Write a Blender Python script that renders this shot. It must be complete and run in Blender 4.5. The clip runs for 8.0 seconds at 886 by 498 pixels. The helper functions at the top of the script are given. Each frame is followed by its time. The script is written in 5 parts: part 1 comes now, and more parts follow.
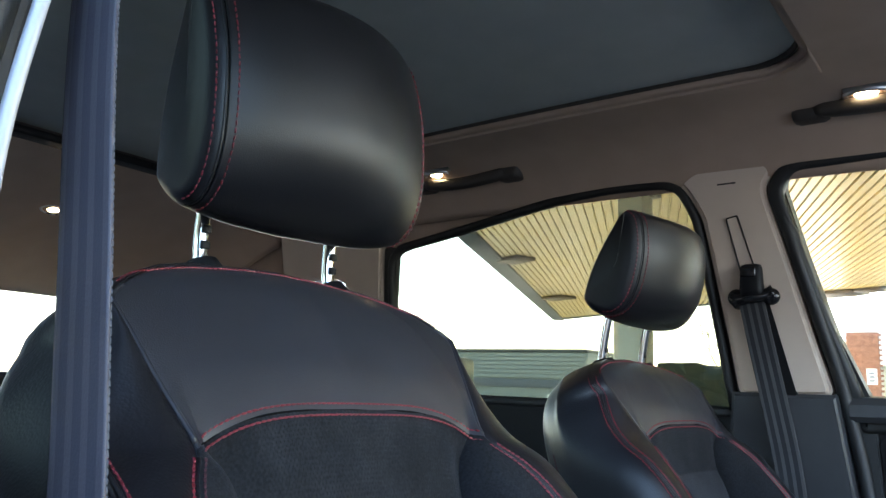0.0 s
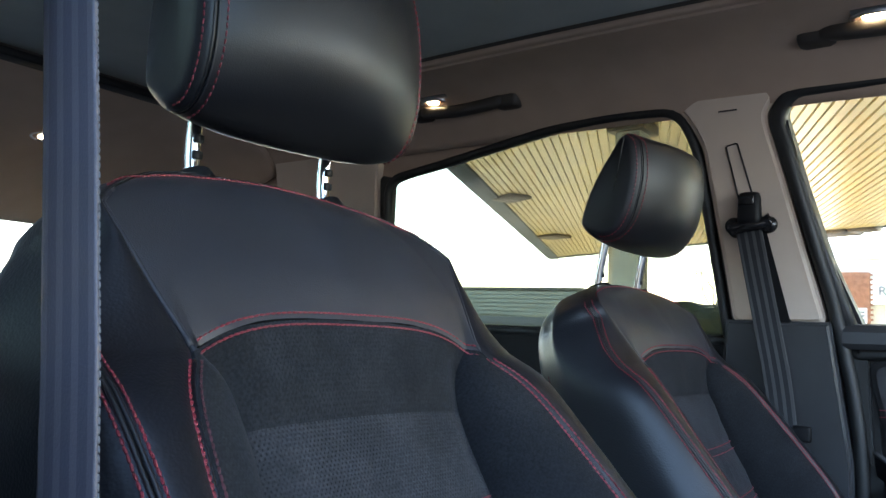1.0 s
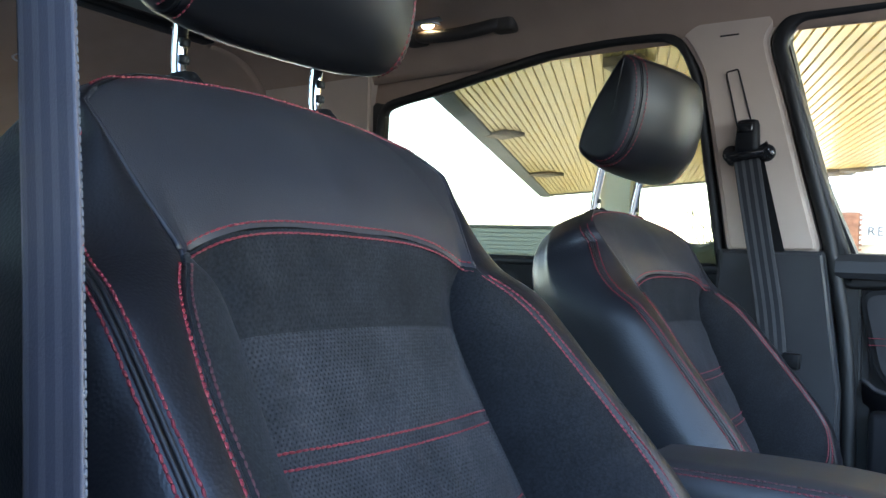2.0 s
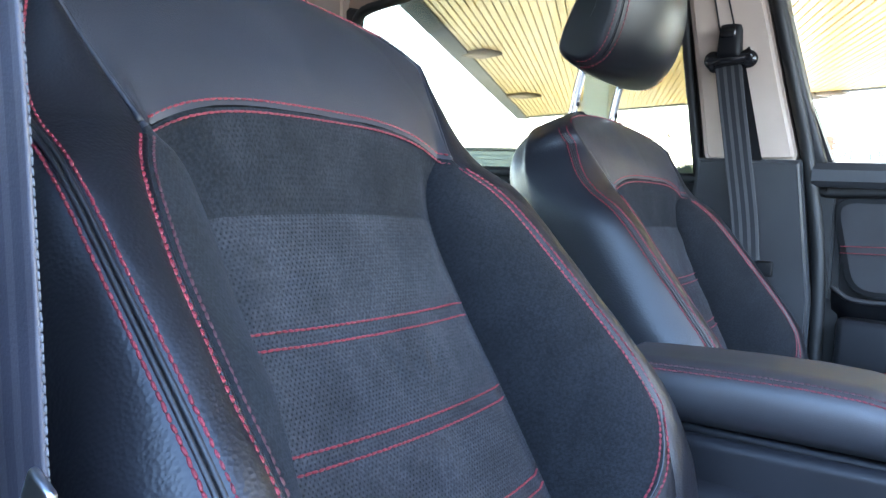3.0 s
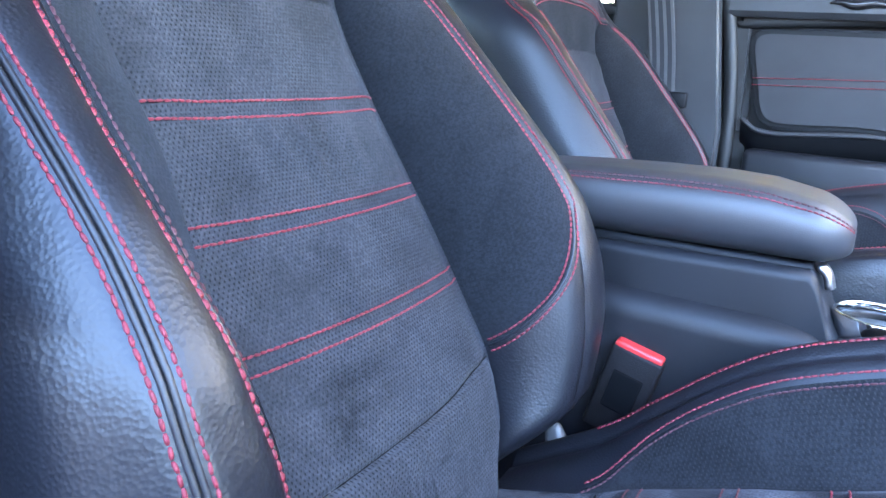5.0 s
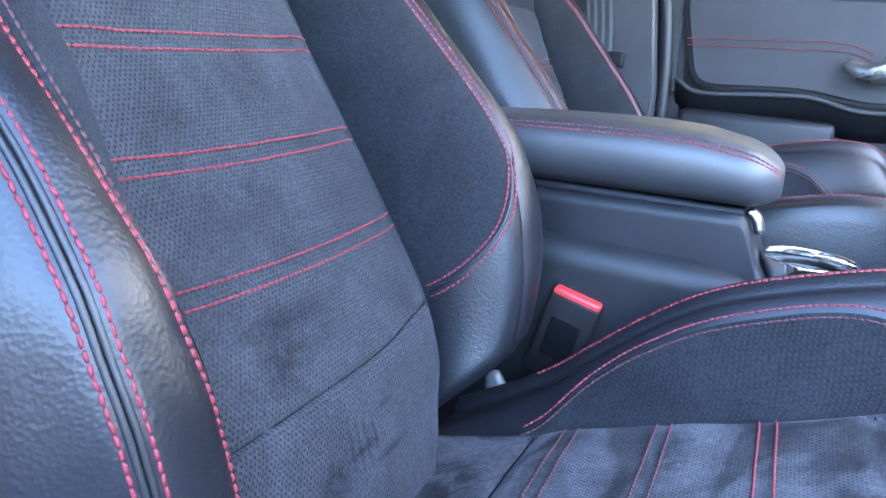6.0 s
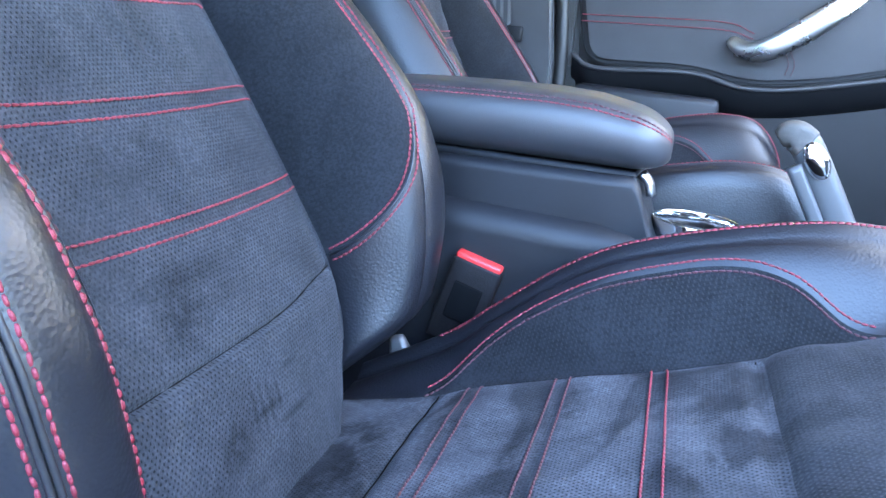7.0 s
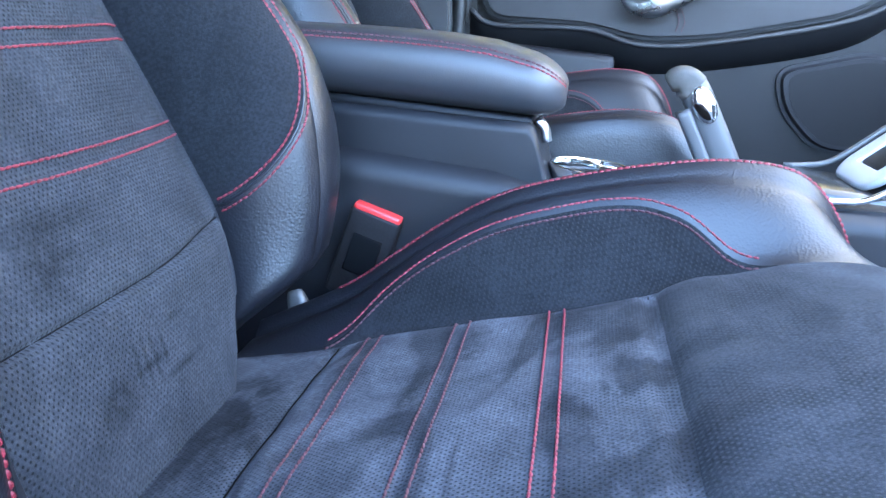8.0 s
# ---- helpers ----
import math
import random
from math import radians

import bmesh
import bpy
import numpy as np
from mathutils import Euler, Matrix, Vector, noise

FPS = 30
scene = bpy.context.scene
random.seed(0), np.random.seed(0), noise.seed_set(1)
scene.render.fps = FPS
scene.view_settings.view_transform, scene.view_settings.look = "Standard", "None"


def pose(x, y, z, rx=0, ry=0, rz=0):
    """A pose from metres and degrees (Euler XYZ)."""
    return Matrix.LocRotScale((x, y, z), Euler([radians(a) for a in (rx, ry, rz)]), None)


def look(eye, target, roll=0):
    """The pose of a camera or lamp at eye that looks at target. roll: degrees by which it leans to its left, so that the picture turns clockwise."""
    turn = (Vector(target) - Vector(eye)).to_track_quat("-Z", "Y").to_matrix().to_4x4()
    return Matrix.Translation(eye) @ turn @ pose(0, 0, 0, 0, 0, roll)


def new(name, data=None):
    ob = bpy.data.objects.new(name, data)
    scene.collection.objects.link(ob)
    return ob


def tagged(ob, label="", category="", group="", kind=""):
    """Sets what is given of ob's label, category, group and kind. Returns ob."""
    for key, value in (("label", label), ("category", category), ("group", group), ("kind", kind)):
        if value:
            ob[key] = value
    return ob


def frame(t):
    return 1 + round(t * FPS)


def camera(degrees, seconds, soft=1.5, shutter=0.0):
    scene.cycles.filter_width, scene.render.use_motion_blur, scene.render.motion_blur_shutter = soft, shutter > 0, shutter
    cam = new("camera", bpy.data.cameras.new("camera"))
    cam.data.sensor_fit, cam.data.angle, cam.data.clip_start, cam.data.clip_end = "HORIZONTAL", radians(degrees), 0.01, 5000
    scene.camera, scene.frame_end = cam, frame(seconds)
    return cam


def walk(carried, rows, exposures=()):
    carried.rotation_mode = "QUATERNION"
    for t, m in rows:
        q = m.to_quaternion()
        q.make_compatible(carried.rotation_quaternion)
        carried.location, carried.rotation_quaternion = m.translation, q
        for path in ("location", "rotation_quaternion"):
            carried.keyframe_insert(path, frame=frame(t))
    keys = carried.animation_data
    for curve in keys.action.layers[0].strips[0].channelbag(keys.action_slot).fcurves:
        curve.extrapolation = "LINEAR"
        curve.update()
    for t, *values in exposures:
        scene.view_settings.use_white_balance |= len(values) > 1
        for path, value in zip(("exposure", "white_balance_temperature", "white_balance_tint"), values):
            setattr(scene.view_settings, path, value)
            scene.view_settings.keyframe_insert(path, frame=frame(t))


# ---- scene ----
cam = camera(60.0, 8.0)
PATH = [
    (0, (0.429, -0.84, 1.223), (-0.771, 0.718, 1.587), 2.5),
    (0.5, (0.423, -0.834, 1.209), (-0.777, 0.741, 1.492), 2.5),
    (1, (0.421, -0.83, 1.202), (-0.778, 0.757, 1.409), 2.7),
    (2.5, (0.404, -0.812, 1.169), (-0.754, 0.818, 1.124), 3.2),
    (3, (0.401, -0.805, 1.154), (-0.717, 0.847, 1.004), 3.3),
    (3.5, (0.398, -0.798, 1.136), (-0.657, 0.88, 0.866), 3.7),
    (4, (0.396, -0.792, 1.124), (-0.604, 0.903, 0.768), 4.1),
    (4.5, (0.399, -0.789, 1.11), (-0.549, 0.918, 0.68), 4.1),
    (6, (0.408, -0.785, 1.073), (-0.34, 0.988, 0.531), 4.7),
    (6.5, (0.409, -0.788, 1.065), (-0.229, 1.025, 0.511), 5.3),
    (7, (0.411, -0.789, 1.057), (-0.093, 1.062, 0.493), 6.1),
    (7.5, (0.416, -0.784, 1.047), (0.036, 1.091, 0.464), 6.4),
    (8, (0.422, -0.78, 1.036), (0.157, 1.105, 0.424), 6.5),
]
EXPOSURES = [(0, 3.71, 6480, 10), (1.2, 3.68, 6430, 10), (2.5, 4.34, 6250, 11), (3.5, 5.1, 6030, 14), (4.5, 5.55, 5980, 16), (6, 5.55, 5980, 15), (8, 5.5, 5960, 11)]
walk(cam, [(t, look(eye, target, roll)) for t, eye, target, roll in PATH], EXPOSURES)

# ---- light ----
SUN_ELEV, SUN_ROT = 35.0, 8.0
world = bpy.data.worlds.new("sky")
scene.world = world
world.use_nodes = True
wn = world.node_tree.nodes
sky = wn.new("ShaderNodeTexSky")
sky.sky_type = "NISHITA"
sky.sun_disc = False
sky.sun_elevation = radians(SUN_ELEV)
sky.sun_rotation = radians(SUN_ROT)
sky.air_density, sky.dust_density, sky.ozone_density = 1.2, 0.6, 2.0
world.node_tree.links.new(sky.outputs[0], wn["Background"].inputs[0])
wn["Background"].inputs[1].default_value = 0.15
sun = new("sun", bpy.data.lights.new("sun", "SUN"))
sun.data.energy, sun.data.angle, sun.data.color = 3.2, radians(1.0), (1.0, 0.95, 0.86)
sun_dir = Vector((math.sin(radians(SUN_ROT)) * math.cos(radians(SUN_ELEV)), math.cos(radians(SUN_ROT)) * math.cos(radians(SUN_ELEV)), math.sin(radians(SUN_ELEV))))
sun.matrix_world = look(sun_dir * 30, (0, 0, 0))


# Added fill lamp, standing in for skylight through the unseen windscreen.
screen = new("windscreen_fill", bpy.data.lights.new("windscreen_fill", "AREA"))
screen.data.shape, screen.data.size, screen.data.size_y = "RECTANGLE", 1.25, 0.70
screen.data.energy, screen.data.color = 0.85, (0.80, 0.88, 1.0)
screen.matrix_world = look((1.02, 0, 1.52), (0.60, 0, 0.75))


# ---- materials ----
def mat(name, color, rough=0.5, metal=0.0, bump=0.0, scale=300.0, vary=0.15, vscale=12.0, spec=0.5, sheen=0.0, detail=3.0, kind="noise", coat=0.0, stretch=(1, 1, 1)):
    """Procedural surface: a base colour that varies at two scales, with a fine relief."""
    m = bpy.data.materials.new(name)
    m.use_nodes = True
    nt, n, ln = m.node_tree, m.node_tree.nodes, m.node_tree.links.new
    b = n["Principled BSDF"]
    b.inputs["Roughness"].default_value = rough
    b.inputs["Metallic"].default_value = metal
    b.inputs["Specular IOR Level"].default_value = spec
    b.inputs["Sheen Weight"].default_value = sheen
    b.inputs["Sheen Roughness"].default_value = 0.5
    b.inputs["Coat Weight"].default_value = coat
    tc = n.new("ShaderNodeTexCoord")
    mp = n.new("ShaderNodeMapping")
    mp.inputs["Scale"].default_value = stretch
    ln(tc.outputs["Object"], mp.inputs[0])
    big = n.new("ShaderNodeTexNoise")
    big.inputs["Scale"].default_value, big.inputs["Detail"].default_value = vscale, 5.0
    ln(mp.outputs[0], big.inputs[0])
    ramp = n.new("ShaderNodeValToRGB")
    ramp.color_ramp.elements[0].position, ramp.color_ramp.elements[1].position = 0.3, 0.7
    lo, hi = 1.0 - vary, 1.0 + vary
    ramp.color_ramp.elements[0].color = (color[0] * lo, color[1] * lo, color[2] * lo, 1)
    ramp.color_ramp.elements[1].color = (min(1, color[0] * hi), min(1, color[1] * hi), min(1, color[2] * hi), 1)
    ln(big.outputs[0], ramp.inputs[0])
    ln(ramp.outputs[0], b.inputs["Base Color"])
    rr = n.new("ShaderNodeMapRange")
    rr.inputs[3].default_value, rr.inputs[4].default_value = max(0.02, rough * 0.85), min(1.0, rough * 1.15)
    ln(big.outputs[0], rr.inputs[0])
    ln(rr.outputs[0], b.inputs["Roughness"])
    if bump > 0:
        if kind == "voronoi":
            tx = n.new("ShaderNodeTexVoronoi")
            tx.feature = "SMOOTH_F1"
            tx.inputs["Smoothness"].default_value = 0.5
            tx.inputs["Scale"].default_value = scale
        else:
            tx = n.new("ShaderNodeTexNoise")
            tx.inputs["Scale"].default_value, tx.inputs["Detail"].default_value = scale, detail
        ln(mp.outputs[0], tx.inputs[0])
        bp = n.new("ShaderNodeBump")
        bp.inputs["Strength"].default_value, bp.inputs["Distance"].default_value = bump, 0.001
        ln(tx.outputs[0], bp.inputs["Height"])
        ln(bp.outputs[0], b.inputs["Normal"])
    return m


def suede(name, color, pitch=0.0036, holes=True, smears=(), brush=1.0, backing=(0.004, 0.004, 0.005)):
    """Napped fabric with brushed patches and rows of tiny punched holes laid out by the UV map in metres."""
    m = mat(name, color, 0.9, bump=0.35, scale=1400, vary=0.12 + 0.2 * brush, vscale=24, spec=0.06, sheen=0.05)
    n, ln = m.node_tree.nodes, m.node_tree.links.new
    b = n["Principled BSDF"]
    b.inputs["Sheen Tint"].default_value = (0.75, 0.8, 0.95, 1)
    if holes:
        uv = n.new("ShaderNodeUVMap")
        sep = n.new("ShaderNodeSeparateXYZ")
        ln(uv.outputs[0], sep.inputs[0])

        def op(kind, a, c=None, d=None):
            q = n.new("ShaderNodeMath")
            q.operation = kind
            for i, v in enumerate((a, c, d)):
                if v is None:
                    continue
                if isinstance(v, (int, float)):
                    q.inputs[i].default_value = v
                else:
                    ln(v, q.inputs[i])
            return q.outputs[0]
        v = op("DIVIDE", sep.outputs[1], pitch * 0.8)
        row = op("FLOOR", v)
        u = op("ADD", op("DIVIDE", sep.outputs[0], pitch), op("MULTIPLY", row, 0.5))
        du = op("MULTIPLY", op("SUBTRACT", op("FRACT", u), 0.5), 1.4)
        dv = op("MULTIPLY", op("SUBTRACT", op("FRACT", v), 0.5), 0.8)
        dist = op("SQRT", op("ADD", op("MULTIPLY", du, du), op("MULTIPLY", dv, dv)))
        hole = op("SUBTRACT", 1.0, op("SMOOTH_MIN", op("MULTIPLY", op("MAXIMUM", op("SUBTRACT", dist, 0.18), 0.0), 9.0), 1.0, 0.1))
        nz = n.new("ShaderNodeTexNoise")
        nz.inputs["Scale"].default_value = 14
        tc = n.new("ShaderNodeTexCoord")
        ln(tc.outputs["Object"], nz.inputs[0])
        mask = n.new("ShaderNodeMapRange")
        mask.inputs[1].default_value, mask.inputs[2].default_value = 0.35, 0.55
        ln(nz.outputs[0], mask.inputs[0])
        amount = op("MULTIPLY", op("MULTIPLY", hole, op("ADD", op("MULTIPLY", mask.outputs[0], 0.45), 0.55)), 0.72)
        mix = n.new("ShaderNodeMix")
        mix.data_type = "RGBA"
        mix.inputs[7].default_value = (*backing, 1)
        src = b.inputs["Base Color"].links[0].from_socket
        # brushed patches of the nap
        nap = n.new("ShaderNodeTexNoise")
        nap.inputs["Scale"].default_value, nap.inputs["Detail"].default_value, nap.inputs["Distortion"].default_value = 9.0, 6.0, 1.2
        ln(tc.outputs["Object"], nap.inputs[0])
        shade = n.new("ShaderNodeMapRange")
        shade.inputs[1].default_value, shade.inputs[2].default_value = 0.36, 0.64
        shade.inputs[3].default_value, shade.inputs[4].default_value = 1 - 0.28 * brush, 1 + 0.28 * brush
        ln(nap.outputs[0], shade.inputs[0])
        fine = n.new("ShaderNodeTexNoise")
        fine.inputs["Scale"].default_value, fine.inputs["Detail"].default_value = 420.0, 4.0
        ln(tc.outputs["Object"], fine.inputs[0])
        shade2 = n.new("ShaderNodeMapRange")
        shade2.inputs[1].default_value, shade2.inputs[2].default_value = 0.3, 0.7
        shade2.inputs[3].default_value, shade2.inputs[4].default_value = 0.72, 1.28
        ln(fine.outputs[0], shade2.inputs[0])
        level = op("MULTIPLY", shade.outputs[0], shade2.outputs[0])
        brushed = n.new("ShaderNodeTexNoise")
        brushed.inputs["Scale"].default_value, brushed.inputs["Detail"].default_value, brushed.inputs["Distortion"].default_value = 7.0, 3.0, 2.2
        squash = n.new("ShaderNodeMapping")
        squash.inputs["Scale"].default_value, squash.inputs["Location"].default_value = (1.6, 0.8, 1.0), (3.1, 1.7, 0.4)
        ln(tc.outputs["Object"], squash.inputs[0])
        ln(squash.outputs[0], brushed.inputs[0])
        shade3 = n.new("ShaderNodeMapRange")
        shade3.inputs[1].default_value, shade3.inputs[2].default_value = 0.43, 0.52
        shade3.inputs[3].default_value, shade3.inputs[4].default_value = 1 - 0.40 * brush, 1 + 0.10 * brush
        ln(brushed.outputs[0], shade3.inputs[0])
        level = op("MULTIPLY", level, shade3.outputs[0])
        streak = n.new("ShaderNodeTexNoise")
        streak.inputs["Scale"].default_value, streak.inputs["Detail"].default_value = 130.0, 3.0
        ln(uv.outputs[0], streak.inputs[0])
        for su, sv, ru, rv in smears:
            eu = op("DIVIDE", op("SUBTRACT", sep.outputs[0], su), ru)
            ev = op("DIVIDE", op("SUBTRACT", sep.outputs[1], sv), rv)
            near = op("SUBTRACT", 1.0, op("MINIMUM", op("ADD", op("MULTIPLY", eu, eu), op("MULTIPLY", ev, ev)), 1.0))
            edge = op("MULTIPLY", near, op("MINIMUM", op("MAXIMUM", op("MULTIPLY", op("SUBTRACT", streak.outputs[0], 0.22), 2.6), 0.0), 1.0))
            level = op("MULTIPLY", level, op("SUBTRACT", 1.0, op("MULTIPLY", edge, 0.46)))
        tint = n.new("ShaderNodeMix")
        tint.data_type, tint.blend_type = "RGBA", "MULTIPLY"
        tint.inputs[0].default_value = 1.0
        comb = n.new("ShaderNodeCombineColor")
        for k in range(3):
            ln(level, comb.inputs[k])
        ln(src, tint.inputs[6])
        ln(comb.outputs[0], tint.inputs[7])
        src = tint.outputs[2]
        ln(op("MULTIPLY", op("MULTIPLY", level, op("SUBTRACT", 1.0, amount)), 0.05), b.inputs["Sheen Weight"])
        ln(amount, mix.inputs[0])
        ln(src, mix.inputs[6])
        ln(mix.outputs[2], b.inputs["Base Color"])
    return m


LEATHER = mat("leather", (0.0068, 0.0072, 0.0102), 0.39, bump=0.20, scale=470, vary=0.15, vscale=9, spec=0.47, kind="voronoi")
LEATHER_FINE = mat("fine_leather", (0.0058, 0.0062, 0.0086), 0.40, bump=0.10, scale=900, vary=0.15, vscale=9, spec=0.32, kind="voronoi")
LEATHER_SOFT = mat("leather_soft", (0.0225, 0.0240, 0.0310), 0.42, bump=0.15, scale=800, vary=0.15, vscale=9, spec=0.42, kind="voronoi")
LEATHER_ARM = mat("armrest_leather", (0.0250, 0.0253, 0.0290), 0.46, bump=0.07, scale=900, vary=0.12, vscale=9, spec=0.65, kind="voronoi")
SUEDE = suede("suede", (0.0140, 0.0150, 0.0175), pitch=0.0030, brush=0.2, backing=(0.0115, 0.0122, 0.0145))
HATCH = ((-0.026, 0.056, 0.0026, 0.020), (-0.017, 0.055, 0.0026, 0.023), (-0.008, 0.054, 0.0026, 0.022), (0.002, 0.055, 0.0022, 0.016), (-0.012, 0.050, 0.022, 0.0035), (0.024, 0.068, 0.012, 0.003), (0.018, 0.036, 0.03, 0.004), (-0.05, 0.044, 0.022, 0.016), (-0.045, 0.150, 0.045, 0.012), (-0.055, 0.128, 0.03, 0.016))
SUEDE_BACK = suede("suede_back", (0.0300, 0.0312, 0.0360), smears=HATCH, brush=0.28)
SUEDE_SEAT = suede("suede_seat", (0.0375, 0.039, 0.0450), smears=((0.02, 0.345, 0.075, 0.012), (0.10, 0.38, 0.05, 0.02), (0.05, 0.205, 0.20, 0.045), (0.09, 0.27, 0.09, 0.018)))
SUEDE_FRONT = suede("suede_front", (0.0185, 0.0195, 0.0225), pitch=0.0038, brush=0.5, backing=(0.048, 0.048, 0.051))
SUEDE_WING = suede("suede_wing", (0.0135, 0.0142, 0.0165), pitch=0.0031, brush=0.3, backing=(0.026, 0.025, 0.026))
# Same nap as the insert below, painted darker for its dimmer light.
SUEDE_TOP_DIM = suede("suede_top_dim", (0.0170, 0.0180, 0.0208), brush=0.3, backing=(0.0115, 0.0122, 0.0140))
THREAD = mat("red_thread", (0.150, 0.010, 0.020), 0.6, bump=0.3, scale=2500, vary=0.2, vscale=60)
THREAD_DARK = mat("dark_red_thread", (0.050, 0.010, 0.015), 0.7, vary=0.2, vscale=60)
PIPING = mat("black_piping", (0.012, 0.012, 0.014), 0.45, bump=0.2, scale=900)
# Near-black colour for the shade down in tucks, seams and the buckle recess.
RECESS_SHADE = mat("painted_recess_shade", (0.005, 0.0053, 0.006), 0.95, vary=0.1, spec=0.03)
PLASTIC = mat("black_plastic", (0.006, 0.0063, 0.0075), 0.5, bump=0.25, scale=900, vary=0.1, spec=0.2)
PLASTIC_GREY = mat("charcoal_plastic", (0.0100, 0.0106, 0.0132), 0.42, bump=0.13, scale=1500, vary=0.15, kind="voronoi", spec=0.25)
GLOSS = mat("gloss_black", (0.012, 0.012, 0.013), 0.18, vary=0.05)
TRIM_GREY = mat("grained_charcoal_trim", (0.032, 0.033, 0.036), 0.36, bump=0.15, scale=1300, vary=0.12, kind="voronoi", spec=0.4)
DOOR_LOW = mat("lower_door_plastic", (0.0065, 0.0068, 0.0080), 0.5, bump=0.2, scale=1100, vary=0.12, spec=0.3)
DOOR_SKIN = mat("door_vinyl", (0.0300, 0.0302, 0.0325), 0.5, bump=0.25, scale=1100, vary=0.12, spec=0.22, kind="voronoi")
RUBBER = mat("rubber_seal", (0.008, 0.0085, 0.009), 0.55, bump=0.2, scale=400)
BEIGE = mat("stone_plastic", (0.56, 0.455, 0.37), 0.55, bump=0.25, scale=900, vary=0.04)
LINING = mat("woven_lining", (0.41, 0.305, 0.238), 0.95, bump=0.5, scale=1100, vary=0.05, spec=0.1)
BLIND = mat("grey_blind", (0.41, 0.43, 0.41), 0.9, bump=0.3, scale=1000, vary=0.05, spec=0.1)
CHROME = mat("chrome", (0.78, 0.79, 0.80), 0.08, metal=1.0, vary=0.03)
SATIN = mat("satin_silver", (0.60, 0.61, 0.63), 0.28, metal=1.0, bump=0.05, scale=600, vary=0.04)
CAP_GREY = mat("worn_grey_cap", (0.055, 0.050, 0.045), 0.6, bump=0.3, scale=700, vary=0.25, vscale=200)
PALE = mat("pale_plastic", (0.30, 0.31, 0.33), 0.3, vary=0.06)
SILVER = mat("silver_plastic", (0.062, 0.064, 0.068), 0.42, metal=0.0, vary=0.04)
WEBBING = mat("belt_webbing", (0.060, 0.055, 0.068), 0.55, bump=0.25, scale=700, vary=0.12, vscale=30)
EDGE_THREAD = mat("belt_edge_thread", (0.10, 0.10, 0.11), 0.7, vary=0.2, vscale=60, spec=0.2)
WEBBING_DARK = mat("belt_webbing_dark", (0.036, 0.034, 0.047), 0.6, bump=0.25, scale=700, vary=0.12, vscale=30)
WEBBING_FAR = mat("far_belt_webbing", (0.050, 0.050, 0.052), 0.6, bump=0.25, scale=700, vary=0.12, vscale=30, spec=0.25)
RED = mat("red_plastic", (0.55, 0.03, 0.03), 0.4, vary=0.06)
BUCKLE_FACE = mat("speckled_plastic", (0.0075, 0.0066, 0.0075), 0.6, bump=0.5, scale=900, vary=0.5, vscale=420, spec=0.2)
CARPET = mat("carpet", (0.018, 0.018, 0.020), 0.95, bump=0.8, scale=500, spec=0.1)
PAINT_EDGE = mat("pale_painted_edge", (0.36, 0.37, 0.40), 0.3, vary=0.04, coat=0.3)
WHITE_PAINT = mat("white_paint", (0.78, 0.79, 0.80), 0.25, vary=0.02, coat=0.5)
SOFFIT = mat("canopy_metal", (0.54, 0.40, 0.145), 0.32, metal=0.3, vary=0.14, vscale=0.7, spec=0.6)
FASCIA = mat("canopy_fascia", (0.045, 0.05, 0.053), 0.5, vary=0.15, vscale=2)
BOUNCE_PAVING = mat("bounce_paving", (0.55, 0.52, 0.46), 0.8, bump=0.4, scale=20, vary=0.12, vscale=0.6)
CONCRETE = mat("concrete", (0.42, 0.41, 0.38), 0.85, bump=0.5, scale=30, vary=0.12, vscale=1.5)
TANK = mat("pale_tank_plastic", (0.30, 0.32, 0.28), 0.6, vary=0.08, vscale=1.2)
CLAD = mat("grey_green_cladding", (0.15, 0.17, 0.16), 0.6, vary=0.08, vscale=1.2)
DARKBAND = mat("dark_cladding", (0.05, 0.06, 0.075), 0.5, vary=0.1, vscale=2)
BRICK = mat("brick", (0.34, 0.16, 0.10), 0.85, bump=0.5, scale=60, vary=0.25, vscale=8)
RENDERED = mat("cream_render", (0.74, 0.71, 0.62), 0.8, bump=0.3, scale=40, vary=0.06, vscale=2)
ASPHALT = mat("asphalt", (0.06, 0.06, 0.062), 0.9, bump=0.7, scale=60, vary=0.25, vscale=0.8)
SIGN_WHITE = mat("sign_white", (0.8, 0.8, 0.78), 0.5, vary=0.02)
SIGN_GREY = mat("sign_grey", (0.16, 0.17, 0.19), 0.5, vary=0.05)
DARK_WALL = mat("dark_wall", (0.05, 0.05, 0.052), 0.9, bump=0.5, scale=30, vary=0.25, vscale=1.5)
BARK = mat("bark", (0.12, 0.09, 0.07), 0.9, bump=0.6, scale=30)
HANDLE = mat("brown_plastic", (0.035, 0.030, 0.026), 0.55, bump=0.2, scale=900, vary=0.06)
HEDGE = mat("hedge_leaf", (0.012, 0.018, 0.010), 0.8, bump=0.6, scale=20, vary=0.4, vscale=3)


def glass(name, tint):
    m = bpy.data.materials.new(name)
    m.use_nodes = True
    n, ln = m.node_tree.nodes, m.node_tree.links.new
    n.remove(n["Principled BSDF"])
    tr, gl, mx = n.new("ShaderNodeBsdfTransparent"), n.new("ShaderNodeBsdfGlossy"), n.new("ShaderNodeMixShader")
    fr = n.new("ShaderNodeFresnel")
    fr.inputs[0].default_value = 1.45
    tr.inputs[0].default_value = (*tint, 1)
    gl.inputs["Roughness"].default_value = 0.02
    ln(fr.outputs[0], mx.inputs[0])
    ln(tr.outputs[0], mx.inputs[1])
    ln(gl.outputs[0], mx.inputs[2])
    ln(mx.outputs[0], n["Material Output"].inputs[0])
    return m


GLASS = glass("clear_glass", (0.95, 0.95, 0.91))
